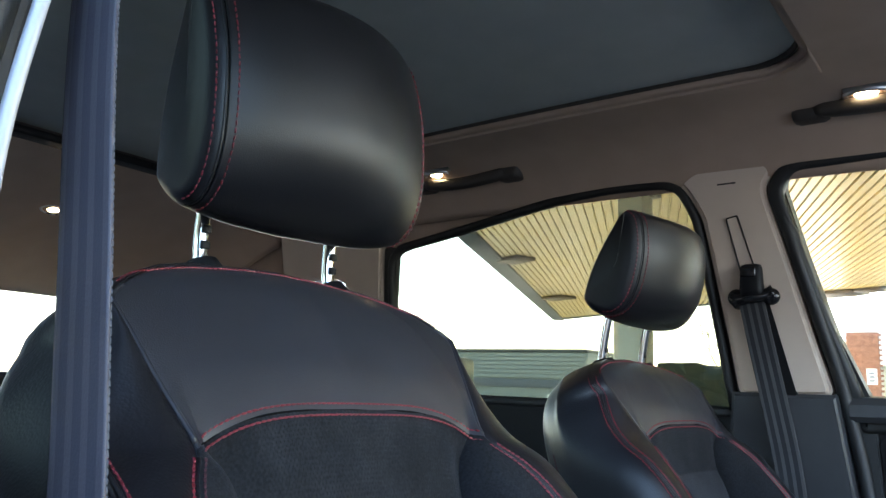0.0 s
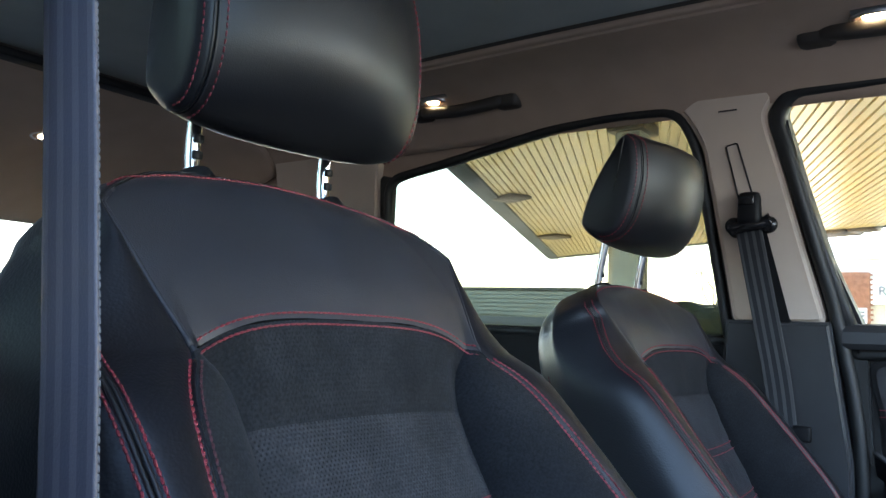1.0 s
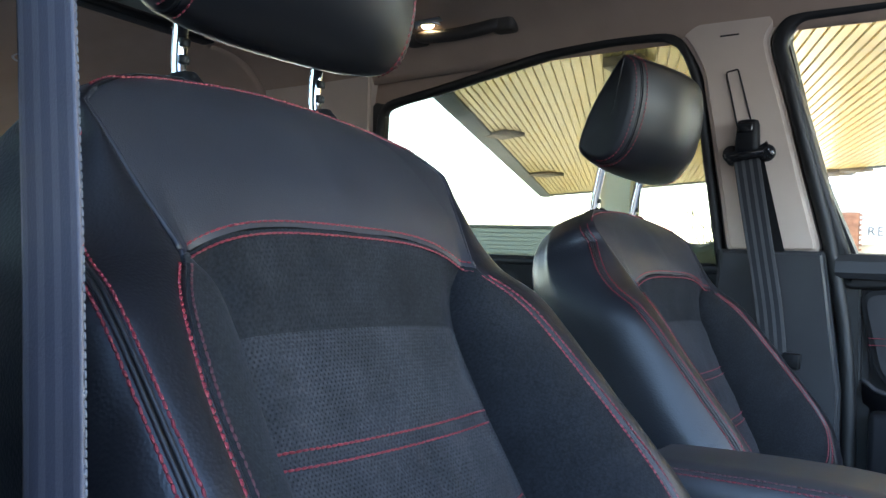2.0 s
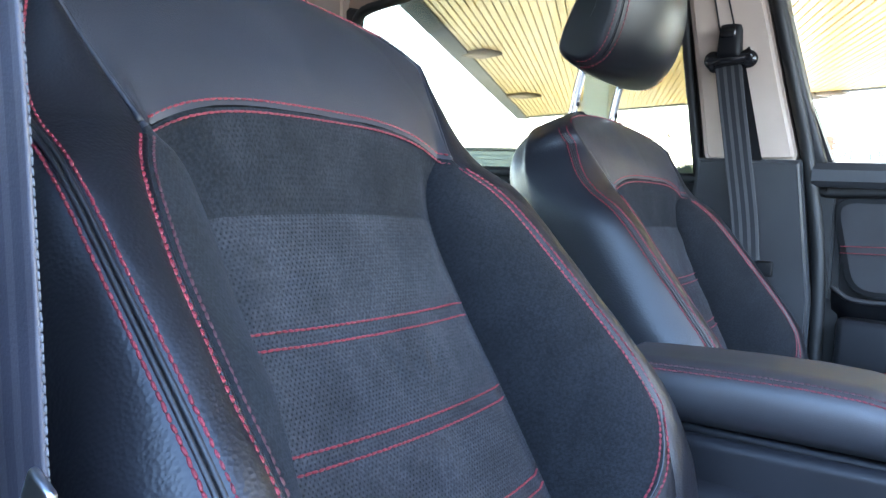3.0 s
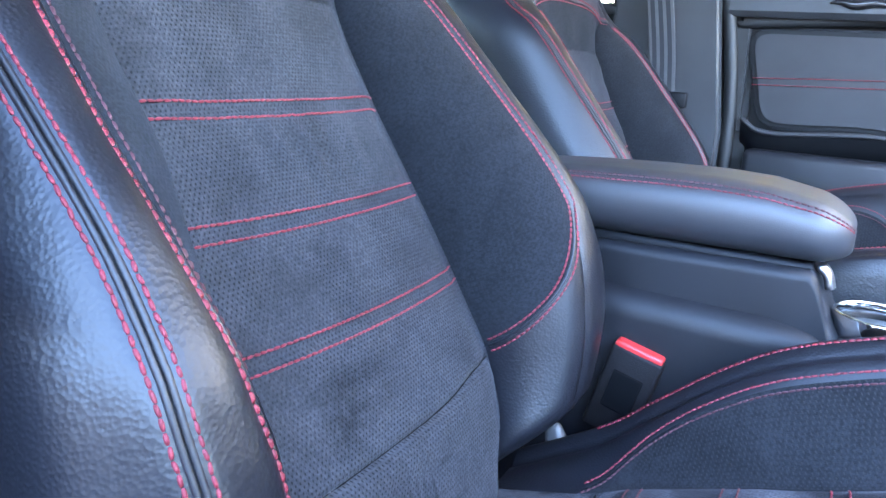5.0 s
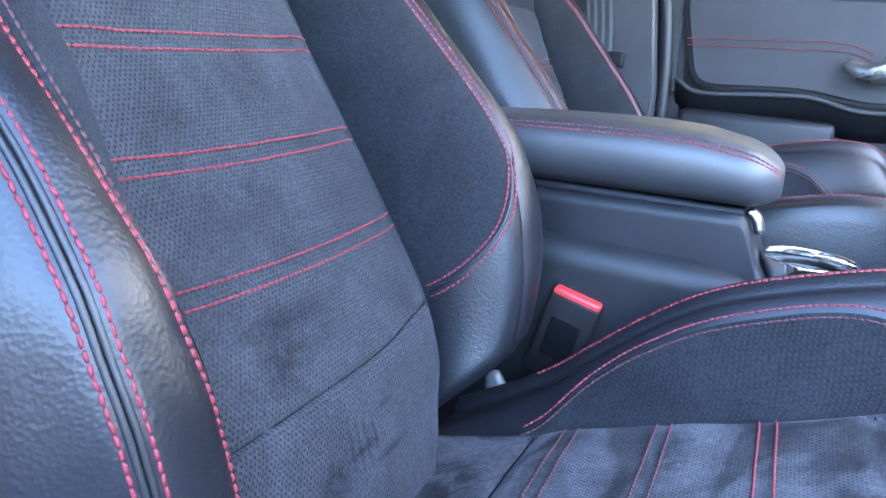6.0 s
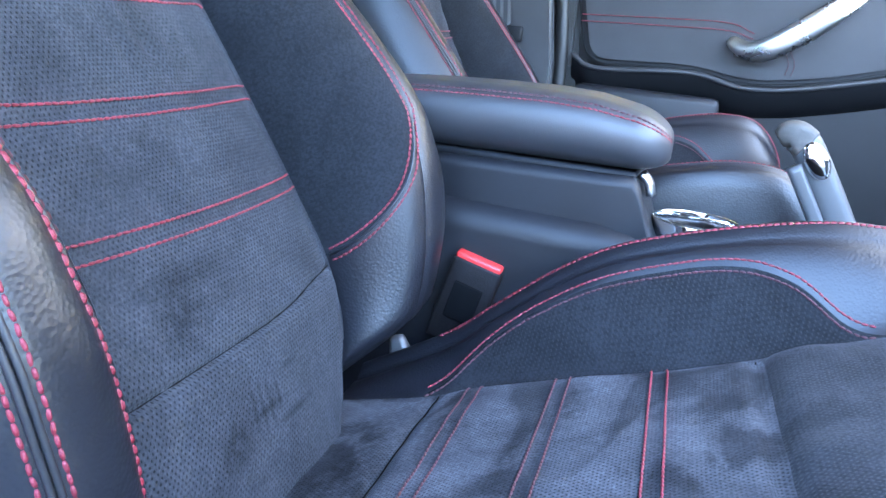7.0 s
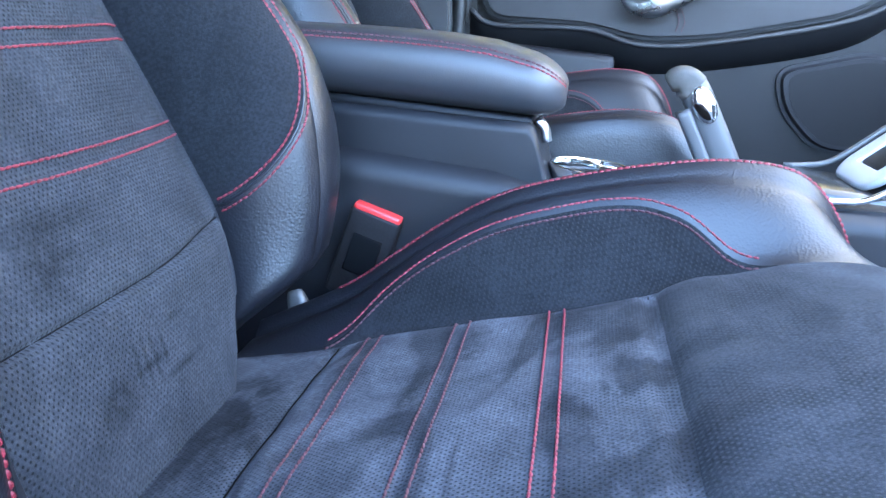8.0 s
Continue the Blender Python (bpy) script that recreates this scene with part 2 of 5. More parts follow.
GLASS_DARK = glass("tinted_glass", (0.55, 0.55, 0.47))


def glow(name, color, strength):
    m = bpy.data.materials.new(name)
    m.use_nodes = True
    b = m.node_tree.nodes["Principled BSDF"]
    b.inputs["Base Color"].default_value = (*color, 1)
    b.inputs["Emission Color"].default_value = (*color, 1)
    b.inputs["Emission Strength"].default_value = strength
    return m


LAMP = glow("warm_lamp", (1.0, 0.74, 0.42), 5.0)


# ---- mesh helpers ----
def thing(name, label, category, group="", at=(0, 0, 0), kind=""):
    ob = new(name)
    ob.location = at
    return tagged(ob, label, category, group, kind)


def finish(name, bm, material, smooth=True):
    me = bpy.data.meshes.new(name)
    bm.normal_update()
    bm.to_mesh(me)
    bm.free()
    me.materials.append(material)
    if smooth:
        me.shade_smooth()
    return me


def part(name, bm, material, parent=None, label="", smooth=True):
    ob = new(name, finish(name, bm, material, smooth))
    if parent is not None:
        ob.parent = parent
    return tagged(ob, label) if label else ob


def grid(rows, bm=None, closed=False, uvs=None, flip=False):
    """A sheet of quads through rows of points; closed: each row is a ring."""
    bm = bm or bmesh.new()
    vs = [[bm.verts.new(p) for p in r] for r in rows]
    layer = bm.loops.layers.uv.verify() if uvs else None
    n = len(rows[0])
    for i in range(len(rows) - 1):
        for j in range(n if closed else n - 1):
            k = (j + 1) % n
            quad = [(i, j), (i, k), (i + 1, k), (i + 1, j)]
            if flip:
                quad.reverse()
            f = bm.faces.new([vs[a][b] for a, b in quad])
            if uvs:
                for lp, (a, b) in zip(f.loops, quad):
                    lp[layer].uv = uvs[a][b]
    return bm


def ring_cap(bm, ring):
    vs = [bm.verts.new(p) for p in ring]
    bm.faces.new(vs)


def sharp(bm, angle=35):
    for e in bm.edges:
        if len(e.link_faces) == 2 and e.calc_face_angle(0) > radians(angle):
            e.smooth = False
    return bm


def block(size, at=(0, 0, 0), bevel=0.004, rot=None, bm=None, seg=2, taper=1.0):
    """A bevelled box; taper scales its top."""
    b = bmesh.new()
    bmesh.ops.create_cube(b, size=1.0)
    for v in b.verts:
        k = taper if v.co.z > 0 else 1.0
        v.co = Vector((v.co.x * size[0] * k, v.co.y * size[1] * k, v.co.z * size[2]))
    if bevel:
        bmesh.ops.bevel(b, geom=list(b.edges), offset=bevel, segments=seg, affect="EDGES", profile=0.6)
    m = Matrix.Translation(at) @ (rot or Matrix.Identity(4))
    bmesh.ops.transform(b, matrix=m, verts=b.verts)
    if bm is None:
        return b
    me = bpy.data.meshes.new("t")
    b.to_mesh(me)
    b.free()
    bm.from_mesh(me)
    bpy.data.meshes.remove(me)
    return bm


def smooth_path(pts, n):
    """n points evenly along a Catmull-Rom curve through pts."""
    p = [Vector(q) for q in pts]
    p = [p[0] * 2 - p[1]] + p + [p[-1] * 2 - p[-2]]
    out = []
    for i in range(1, len(p) - 2):
        for k in range(24):
            t = k / 24
            a, b, c, d = p[i - 1], p[i], p[i + 1], p[i + 2]
            out.append(0.5 * ((2 * b) + (c - a) * t + (2 * a - 5 * b + 4 * c - d) * t * t + (3 * b - a - 3 * c + d) * t ** 3))
    out.append(p[-2])
    return even(out, n)


def even(pts, n):
    pts = [Vector(q) for q in pts]
    cum = [0.0]
    for a, b in zip(pts, pts[1:]):
        cum.append(cum[-1] + (b - a).length)
    out, j = [], 0
    for i in range(n):
        s = cum[-1] * i / (n - 1)
        while j < len(pts) - 2 and cum[j + 1] < s:
            j += 1
        k = (s - cum[j]) / max(1e-9, cum[j + 1] - cum[j])
        out.append(pts[j].lerp(pts[j + 1], min(1, max(0, k))))
    return out


def length(pts):
    return sum((Vector(b) - Vector(a)).length for a, b in zip(pts, pts[1:]))


def sweep(path, section, up=(0, 0, 1), closed=False, bm=None, caps=True):
    """Sweeps a section of (side, up) offsets along a path."""
    bm = bm or bmesh.new()
    path = [Vector(p) for p in path]
    n, rows = len(path), []
    ups = up if isinstance(up, list) else [Vector(up)] * n
    for i in range(n):
        a = path[(i - 1) % n] if closed or i > 0 else path[0]
        b = path[(i + 1) % n] if closed or i < n - 1 else path[-1]
        t = (b - a).normalized()
        side = t.cross(Vector(ups[i])).normalized()
        u = side.cross(t)
        sec = section(i / max(1, n - 1)) if callable(section) else section
        rows.append([path[i] + side * x + u * y for x, y in sec])
    if closed:
        rows.append(rows[0])
    grid(rows, bm, closed=True)
    if caps and not closed:
        ring_cap(bm, rows[0][::-1])
        ring_cap(bm, rows[-1])
    bmesh.ops.remove_doubles(bm, verts=bm.verts, dist=1e-6)
    bmesh.ops.recalc_face_normals(bm, faces=bm.faces)
    return bm


def circle(r, n=10, sx=1.0, sy=1.0):
    return [(r * sx * math.cos(2 * math.pi * k / n), r * sy * math.sin(2 * math.pi * k / n)) for k in range(n)]


def rrect(w, h, r, n=4):
    out = []
    for cx, cy, a0 in ((w / 2 - r, h / 2 - r, 0), (-w / 2 + r, h / 2 - r, 90), (-w / 2 + r, -h / 2 + r, 180), (w / 2 - r, -h / 2 + r, 270)):
        for k in range(n + 1):
            a = radians(a0 + 90 * k / n)
            out.append((cx + r * math.cos(a), cy + r * math.sin(a)))
    return out


def stitches(points, normals, pitch=0.0050, long=0.0047, wide=0.0018, high=0.0010):
    """A seam of separate thread stitches laid along points on a surface."""
    n = max(2, int(length(points) / pitch))
    pts = even(points, n)
    src, cum = [Vector(p) for p in points], [0.0]
    for a, b in zip(src, src[1:]):
        cum.append(cum[-1] + (b - a).length)
    verts, faces, j = [], [], 0
    for i in range(n - 1):
        c = (pts[i] + pts[i + 1]) / 2
        s = cum[-1] * (i + 0.5) / (n - 1)
        while j < len(cum) - 2 and cum[j + 1] < s:
            j += 1
        nm = Vector(normals[j]).normalized()
        t = (pts[i + 1] - pts[i]).normalized()
        side = t.cross(nm).normalized()
        t = (t + side * random.uniform(-0.12, 0.12)).normalized()
        k = len(verts)
        ln_ = long * random.uniform(0.9, 1.08)
        for dx, w in ((-0.5, 0.6), (-0.22, 1), (0.22, 1), (0.5, 0.6)):
            lift = high * (1.0 if abs(dx) < 0.3 else 0.1)
            base = c + t * (dx * ln_)
            verts += [base + side * (wide / 2 * w) - nm * 0.0006, base + nm * lift, base - side * (wide / 2 * w) - nm * 0.0006]
        for q in range(3):
            a = k + q * 3
            faces += [(a, a + 3, a + 4, a + 1), (a + 1, a + 4, a + 5, a + 2)]
        faces += [(k, k + 1, k + 2), (k + 9, k + 11, k + 10)]
    me = bpy.data.meshes.new("stitching")
    me.from_pydata([tuple(v) for v in verts], [], faces)
    bm = bmesh.new()
    bm.from_mesh(me)
    bpy.data.meshes.remove(me)
    return bm


def lerp_table(table, x):
    if x <= table[0][0]:
        return table[0][1]
    for (a, u), (b, v) in zip(table, table[1:]):
        if x <= b:
            k = (x - a) / (b - a)
            return u + (v - u) * k
    return table[-1][1]


def soft_table(table, x):
    """A table read with a little smoothing."""
    return (lerp_table(table, x - 0.012) + 2 * lerp_table(table, x) + lerp_table(table, x + 0.012)) / 4


def sstep(a, b, x):
    k = min(1, max(0, (x - a) / (b - a)))
    return k * k * (3 - 2 * k)


def catmull(p, i, t):
    a, b, c, d = p[max(0, i - 1)], p[i], p[i + 1], p[min(len(p) - 1, i + 2)]
    return tuple(0.5 * (2 * b[k] + (c[k] - a[k]) * t + (2 * a[k] - 5 * b[k] + 4 * c[k] - d[k]) * t * t + (3 * b[k] - a[k] - 3 * c[k] + d[k]) * t ** 3) for k in (0, 1))


# ---- seats ----
RECLINE = radians(27)
ROOT = Vector((0.215, 0, 0.76))


def back_axes(lean):
    """Up along a backrest that leans back by an angle, and forward from its face."""
    return Vector((-math.sin(lean), 0, math.cos(lean))), Vector((math.cos(lean), 0, math.sin(lean)))


UPW, FWD = back_axes(RECLINE)
SEAT0 = Vector((0.30, 0, 0.42))
T_D0 = [(-0.07, -0.035), (0, -0.012), (0.05, 0.0), (0.12, 0.005), (0.18, 0.0), (0.26, -0.004), (0.34, -0.011), (0.42, -0.012), (0.475, -0.001), (0.53, 0.0), (0.59, -0.006), (0.63, -0.018), (0.65, -0.03)]
T_DR = [(-0.07, -0.012), (0, 0.024), (0.05, 0.051), (0.1, 0.073), (0.15, 0.088), (0.2, 0.093), (0.25, 0.083), (0.3, 0.068), (0.37, 0.047), (0.42, 0.033), (0.45, 0.022), (0.478, 0.007), (0.52, 0.0), (0.59, -0.008), (0.63, -0.02), (0.65, -0.032)]
T_YR = [(-0.07, 0.15), (0, 0.172), (0.1, 0.186), (0.14, 0.191), (0.2, 0.200), (0.25, 0.203), (0.3, 0.202), (0.37, 0.196), (0.42, 0.187), (0.45, 0.177), (0.478, 0.158), (0.53, 0.176), (0.58, 0.19), (0.64, 0.20)]
T_YC = [(-0.04, 0.09), (0, 0.112), (0.03, 0.130), (0.06, 0.141), (0.09, 0.146), (0.12, 0.147), (0.19, 0.146), (0.265, 0.139), (0.34, 0.134), (0.4, 0.128), (0.44, 0.130), (0.478, 0.150), (0.53, 0.16), (0.62, 0.12)]
TOP = 0.655
ARC = 0.478


def half_width(s, side=1):
    if s <= 0.44:
        under = 0.055 * max(0.0, (0.17 - s) / 0.17) ** 2 if side < 0 else 0.0
        return 0.252 - under + 0.006 * math.exp(-((s - 0.27) / 0.08) ** 2) + 0.014 * math.exp(-((s - 0.11) / 0.10) ** 2) - 0.010 * max(0.0, (0.10 - s) / 0.17) ** 2
    k = min(1.0, (s - 0.44) / (TOP - 0.44 + 0.0004))
    return 0.252 * max(0.0, 1 - k ** 2.8) ** 0.42


def bez(p0, p1, p2, p3, t):
    return tuple(p0[k] * (1 - t) ** 3 + 3 * p1[k] * t * (1 - t) ** 2 + 3 * p2[k] * t * t * (1 - t) + p3[k] * t ** 3 for k in (0, 1))


def clus(n):
    """n + 1 parameters from 0 to 1, denser at both ends."""
    return [0.55 * (k / n) + 0.45 * (0.5 - 0.5 * math.cos(math.pi * k / n)) for k in range(n + 1)]


SEG = (18, 18, 8, 16, 8)


def section(s, side=1):
    """Half of the backrest's cross-section at height s: (across, forward) from the middle of the front round to the middle of the back; side -1 is the doorway side, whose low end is drawn in."""
    w = half_width(s, side)
    inner = 0.019 * sstep(0.0, 1.0, (0.215 - s) / 0.15) if side < 0 else 0.0
    crest = 1 - sstep(0.22, 0.31, s) if side < 0 else 0.0
    q = w / 0.252
    fade = 1 - sstep(0.455, 0.485, s)
    d0, dr = soft_table(T_D0, s), soft_table(T_DR, s)
    yr, yc = min(soft_table(T_YR, s), w * 0.90), min(soft_table(T_YC, s), w * 0.66)
    yo, do = max(yr + 0.012, half_width(s) - inner - 0.0225 * q - 0.006 * math.exp(-((s - 0.27) / 0.08) ** 2) - 0.009 * sstep(0.42, 0.56, s)), dr - 0.002 - 0.012 * sstep(0.44, 0.52, s)
    out = []
    for t in clus(SEG[0]):
        out.append((yc * t, d0 + 0.006 * (1 - t * t) - 0.008 * fade * sstep(0.80, 1.0, t)))
    p0 = out[-1]
    dy, dd = yr - yc, dr - p0[1]
    for t in clus(SEG[1])[1:]:
        out.append(bez(p0, (yc + (0.38 - 0.38 * fade) * dy, p0[1] + (0.18 + 0.32 * fade) * dd), (yr - (0.30 + (0.24 - 0.36 * crest) * fade) * dy, dr + (0.10 - (0.08 + 0.14 * crest) * fade) * dd), (yr, dr - 0.002), t))
    for t in clus(SEG[2])[1:]:
        out.append(bez((yr, dr - 0.002), (yr + 0.3 * (yo - yr), dr + 0.006), (yr + 0.7 * (yo - yr), do + 0.007), (yo, do), t))
    pts = [out[-2], (yo, do), (yo + 0.013 * q, do - 0.016), (max(w, yo + 0.018 * q), do - 0.055), (w - 0.004 * q, -0.085), (w - 0.03 * q, -0.122), (w - 0.09 * q, -0.134)]
    for i in range(SEG[3]):
        k = 5 * (i + 1) / SEG[3]
        j = min(4, int(k - 1e-9))
        out.append(catmull(pts, 1 + j, k - j))
    p = out[-1]
    for i in range(SEG[4]):
        k = (i + 1) / SEG[4]
        out.append((p[0] * (1 - k), p[1] - 0.008 * math.sin(k * math.pi / 2)))
    mid, g = -0.062, q ** 0.42 if s > 0.47 else 1.0
    return [(y, mid + (d - mid) * g) for y, d in out]


def tuck_under(y, v, side):
    """The inner bolster's foot rounds away under itself."""
    if side < 0:
        return 0.0
    floor_s = 0.046 + 0.064 * (max(0.0, y - 0.10) / 0.15) ** 2
    t = max(0.0, (floor_s + 0.028 - v) / 0.10)
    return 0.018 * t * t * sstep(0.085, 0.15, y) + 0.08 * sstep(0.0, 1.0, (0.045 - v) / 0.05) * sstep(0.10, 0.135, y)


def arc_lift(y, v):
    """How far the cross seams bend upwards in the middle, near the seam under the head panel."""
    a = 0.0195 - 0.028 * min(1.0, abs(y) / 0.16) ** 4
    return a * math.exp(-((v - ARC) / 0.055) ** 2)


SQUASH = [1.0]


def place(y, d, s):
    s = ARC + (s - ARC) * SQUASH[0] if s > ARC else s
    return ROOT + UPW * s + FWD * d + Vector((0, y, 0)) - SEAT0


def insert_relief(y, v):
    """Tucks, channels and creases of the middle panel."""
    r = -0.0035 * math.exp(-((v - 0.417) / 0.007) ** 2) * sstep(0.0, 0.02, 0.118 - abs(y))
    for c in (0.337, 0.260, 0.183):
        r -= 0.0022 * math.exp(-((v - c + 0.004 * (1 - (y / 0.12) ** 2)) / 0.004) ** 2)
    low = 0.098 + 0.011 * sstep(0.02, 0.14, y)
    r -= 0.0045 * math.exp(-((v - low) / 0.0026) ** 2) - 0.003 * math.exp(-((v - low + 0.014) / 0.012) ** 2)
    r += 0.0030 * math.sin(y * 250 + 1.5 * math.sin(v * 40)) * math.exp(-((v - 0.300) / 0.024) ** 2) * math.exp(-((y - 0.035) / 0.05) ** 2)
    r += 0.0016 * noise.noise(Vector((y * 22, v * 30, 3.0))) + 0.0008 * noise.noise(Vector((y * 70, v * 60, 8.0)))
    return r


def back_point(sec, j, v, side):
    y, d = sec[j]
    s = v + arc_lift(y, v)
    if j <= SEG[0] and v < ARC:
        d += insert_relief(side * y, v) * (1 - sstep(0.9, 1.0, j / SEG[0]))
    elif j <= SEG[0] + SEG[1] + SEG[2]:
        d += 0.0010 * noise.noise(Vector((y * 18 + side, v * 24, 5.0)))
    if j in (SEG[0] + SEG[1], SEG[0] + SEG[1] + SEG[2]):
        d -= 0.0022
    d -= tuck_under(y, v, side) * sstep(-0.11, 0.0, d)
    return place(side * y, d, s)


def wing_floor(j):
    """Height at which the napped wing ends against the leather of the lower bolster, column by column."""
    return 0.116 + 0.090 * (max(0, j - SEG[0]) / SEG[1]) ** 2.4


def on_back(s, y=None, mark=None, off=0.0, side=1):
    """A point on the front of the backrest and its normal: at |y|, or at a distance from one of the section's seams."""
    sec = section(s, side)
    if mark is not None:
        i, rest, step = mark, abs(off), (1 if off > 0 else -1)
        while True:
            a, b = Vector(sec[i]), Vector(sec[i + step])
            ln_ = (b - a).length
            if rest <= ln_ or ln_ < 1e-9:
                p = a.lerp(b, rest / max(ln_, 1e-9))
                break
            rest -= ln_
            i += step
        t = (b - a) * step
    else:
        for i in range(SEG[0] + SEG[1] + SEG[2] + 4):
            a, b = Vector(sec[i]), Vector(sec[i + 1])
            if b.x >= abs(y):
                break
        p = a.lerp(b, min(1, max(0, (abs(y) - a.x) / max(1e-9, b.x - a.x))))
        t = b - a
    t.normalize()
    nrm = FWD * t.x - Vector((0, side, 0)) * t.y
    y2 = side * p.x
    p.y -= tuck_under(p.x, s, side) * sstep(-0.11, 0.0, p.y)
    return place(y2, p.y, s + arc_lift(y2, s)), nrm


def seam_part(name, pts, parent, material=None, lift=0.0006, **kw):
    pos = [p + n * lift for p, n in pts]
    ob = new(name, finish(name, stitches(pos, [n for _, n in pts], **kw), material or THREAD))
    ob.parent = parent
    return ob


def cord(name, pts, parent, r=0.0018, material=None, sink=0.0006):
    """A piping cord lying in a seam."""
    bm = sweep([p - n * sink for p, n in pts], circle(r, 8), up=[n for _, n in pts])
    return part(name, bm, material or PIPING, parent)


def backrest(seat):
    vs = [-0.07, -0.055, -0.04, -0.028, -0.014] + [TOP * k / 56 for k in range(57)]
    vs += [ARC + o for o in (-0.008, -0.004, -0.002, 0, 0.002, 0.004, 0.008)]
    vs += [0.417 + o for o in (-0.006, 0, 0.006)]
    for c in (0.337, 0.260, 0.183):
        vs += [c + o for o in (-0.014, -0.01, -0.006, -0.002, 0.003)]
    vs += [0.085 + 0.002 * k for k in range(16)]
    vs += [TOP - 0.0006, TOP - 0.002, TOP - 0.004, TOP - 0.007]
    vs = sorted(set(round(v, 4) for v in vs if v < TOP - 0.0003))
    clean = [vs[0]]
    for v in vs[1:]:
        if v - clean[-1] > 0.0015 or v > TOP - 0.01:
            clean.append(v)
    vs = clean
    a, b, c, d = SEG[0], SEG[0] + SEG[1], SEG[0] + SEG[1] + SEG[2], SEG[0] + SEG[1] + SEG[2] + SEG[3]
    last = d + SEG[4]
    secs = {side: [section(v, side) for v in vs] for side in (1, -1)}
    names = {"insert_top": (SUEDE_TOP_DIM, "plain napped fabric, dimmer light painted in"), "insert": (SUEDE_BACK, "dark napped fabric with punched holes"), "upper_panel": (LEATHER_SOFT, "smooth black leather"), "wing": (SUEDE, "dark napped fabric"), "bolster": (LEATHER, "padded black grained leather"), "back_panel": (PLASTIC_GREY, "")}
    faces = {}
    P = {}
    for side in (1, -1):
        for i, v in enumerate(vs):
            for j in range(last + 1):
                P[side, i, j] = back_point(secs[side][i], j, v, side)
        for i in range(len(vs) - 1):
            vm = (vs[i] + vs[i + 1]) / 2
            for j in range(last):
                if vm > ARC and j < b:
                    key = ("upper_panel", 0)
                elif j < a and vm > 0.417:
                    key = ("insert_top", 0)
                elif j < a:
                    key = ("insert", 0)
                elif j < b:
                    continue
                elif j < d:
                    key = ("bolster", side)
                else:
                    key = ("back_panel", 0)
                quad = [(side, i, j), (side, i, j + 1), (side, i + 1, j + 1), (side, i + 1, j)]
                if side < 0:
                    quad.reverse()
                faces.setdefault(key, []).append(quad)
    # the wings and the leather below them meet along a curve
    n_up, n_low = 60, 32
    for side in (1, -1):
        for nm, n in (("wing", n_up), ("bolster", n_low)):
            for j in range(a, b + 1):
                f = wing_floor(j)
                lo, hi = (f, ARC) if nm == "wing" else (-0.07, f)
                for k in range(n + 1):
                    v = lo + (hi - lo) * k / n
                    sec = section(v, side)
                    P[side, nm, k, j] = back_point(sec, j, v, side)
                    P[side, nm, k, j, "uv"] = (side * sec[j][0], v)
            for k in range(n):
                for j in range(a, b):
                    quad = [(side, nm, k, j), (side, nm, k, j + 1), (side, nm, k + 1, j + 1), (side, nm, k + 1, j)]
                    faces.setdefault((nm, side), []).append(quad if side > 0 else quad[::-1])
    body = seat
    for (nm, side), quads in sorted(faces.items(), key=lambda kv: kv[0][0] != "back_panel"):
        bm = bmesh.new()
        lay = bm.loops.layers.uv.verify()
        index = {}

        def vert(k):
            q = k if len(k) == 4 else (1, k[1], 0) if k[2] == 0 else (1, k[1], last) if k[2] == last else k
            if q not in index:
                index[q] = bm.verts.new(P[q])
            return index[q]
        for quad in quads:
            f = bm.faces.new([vert(k) for k in quad])
            for lp, k in zip(f.loops, quad):
                lp[lay].uv = P[(*k, "uv")] if len(k) == 4 else (k[0] * secs[k[0]][k[1]][k[2]][0], vs[k[1]])
        if nm == "back_panel":
            body = part("backrest", bm, PLASTIC_GREY, seat)
        else:
            part(nm, bm, names[nm][0], body, names[nm][1])
    seat = body
    # seams
    def rng(lo, hi, step=0.004):
        n = max(2, int(abs(hi - lo) / step))
        return [lo + (hi - lo) * k / n for k in range(n + 1)]
    for off in (-0.0045, 0.005):
        pts = []
        for y in rng(-0.157, 0.157):
            p, nm = on_back(ARC, y=y, side=1 if y >= 0 else -1)
            pts.append((p + UPW * off, nm))
        seam_part("stitching", pts, seat, lift=0.0014)
    # This cord's near-black colour stands in for shade inside the seam.
    cord("piping", [on_back(ARC, y=y, side=1 if y >= 0 else -1) for y in rng(-0.157, 0.157)], seat, 0.0012, RECESS_SHADE, sink=0.0010)
    for side in (1, -1):
        for off in (-0.005, 0.005):
            run = [on_back(s, mark=b, off=off, side=side) for s in rng(0.470, 0.207)]
            if side < 0:
                run += [on_back(s, mark=b, off=off, side=side) for s in rng(0.204, 0.01 if off > 0 else 0.19)]
            for j in range(b - 1, a, -1) if side > 0 else ():
                t = (b - j) / (b - a)
                run.append(on_back(wing_floor(j) - off * sstep(0, 0.35, t), mark=j, off=off * (1 - sstep(0.1, 0.5, t)), side=side))
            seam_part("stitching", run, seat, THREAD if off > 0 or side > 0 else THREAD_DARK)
        run = [on_back(s, mark=b, side=side) for s in rng(0.470, 0.208)] + [on_back(wing_floor(j), mark=j, side=side) for j in range(b - 1, a, -1)]
        cord("piping", run, seat, 0.0016, LEATHER)
        for off in (-0.0055, 0.0055) if side < 0 else (0.010,):
            seam_part("stitching", [on_back(s, mark=c, off=off, side=side) for s in rng(0.60, 0.03)], seat, pitch=0.0052, long=0.0049, wide=0.0019, high=0.0011)
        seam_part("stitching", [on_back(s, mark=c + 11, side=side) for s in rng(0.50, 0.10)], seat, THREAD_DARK)
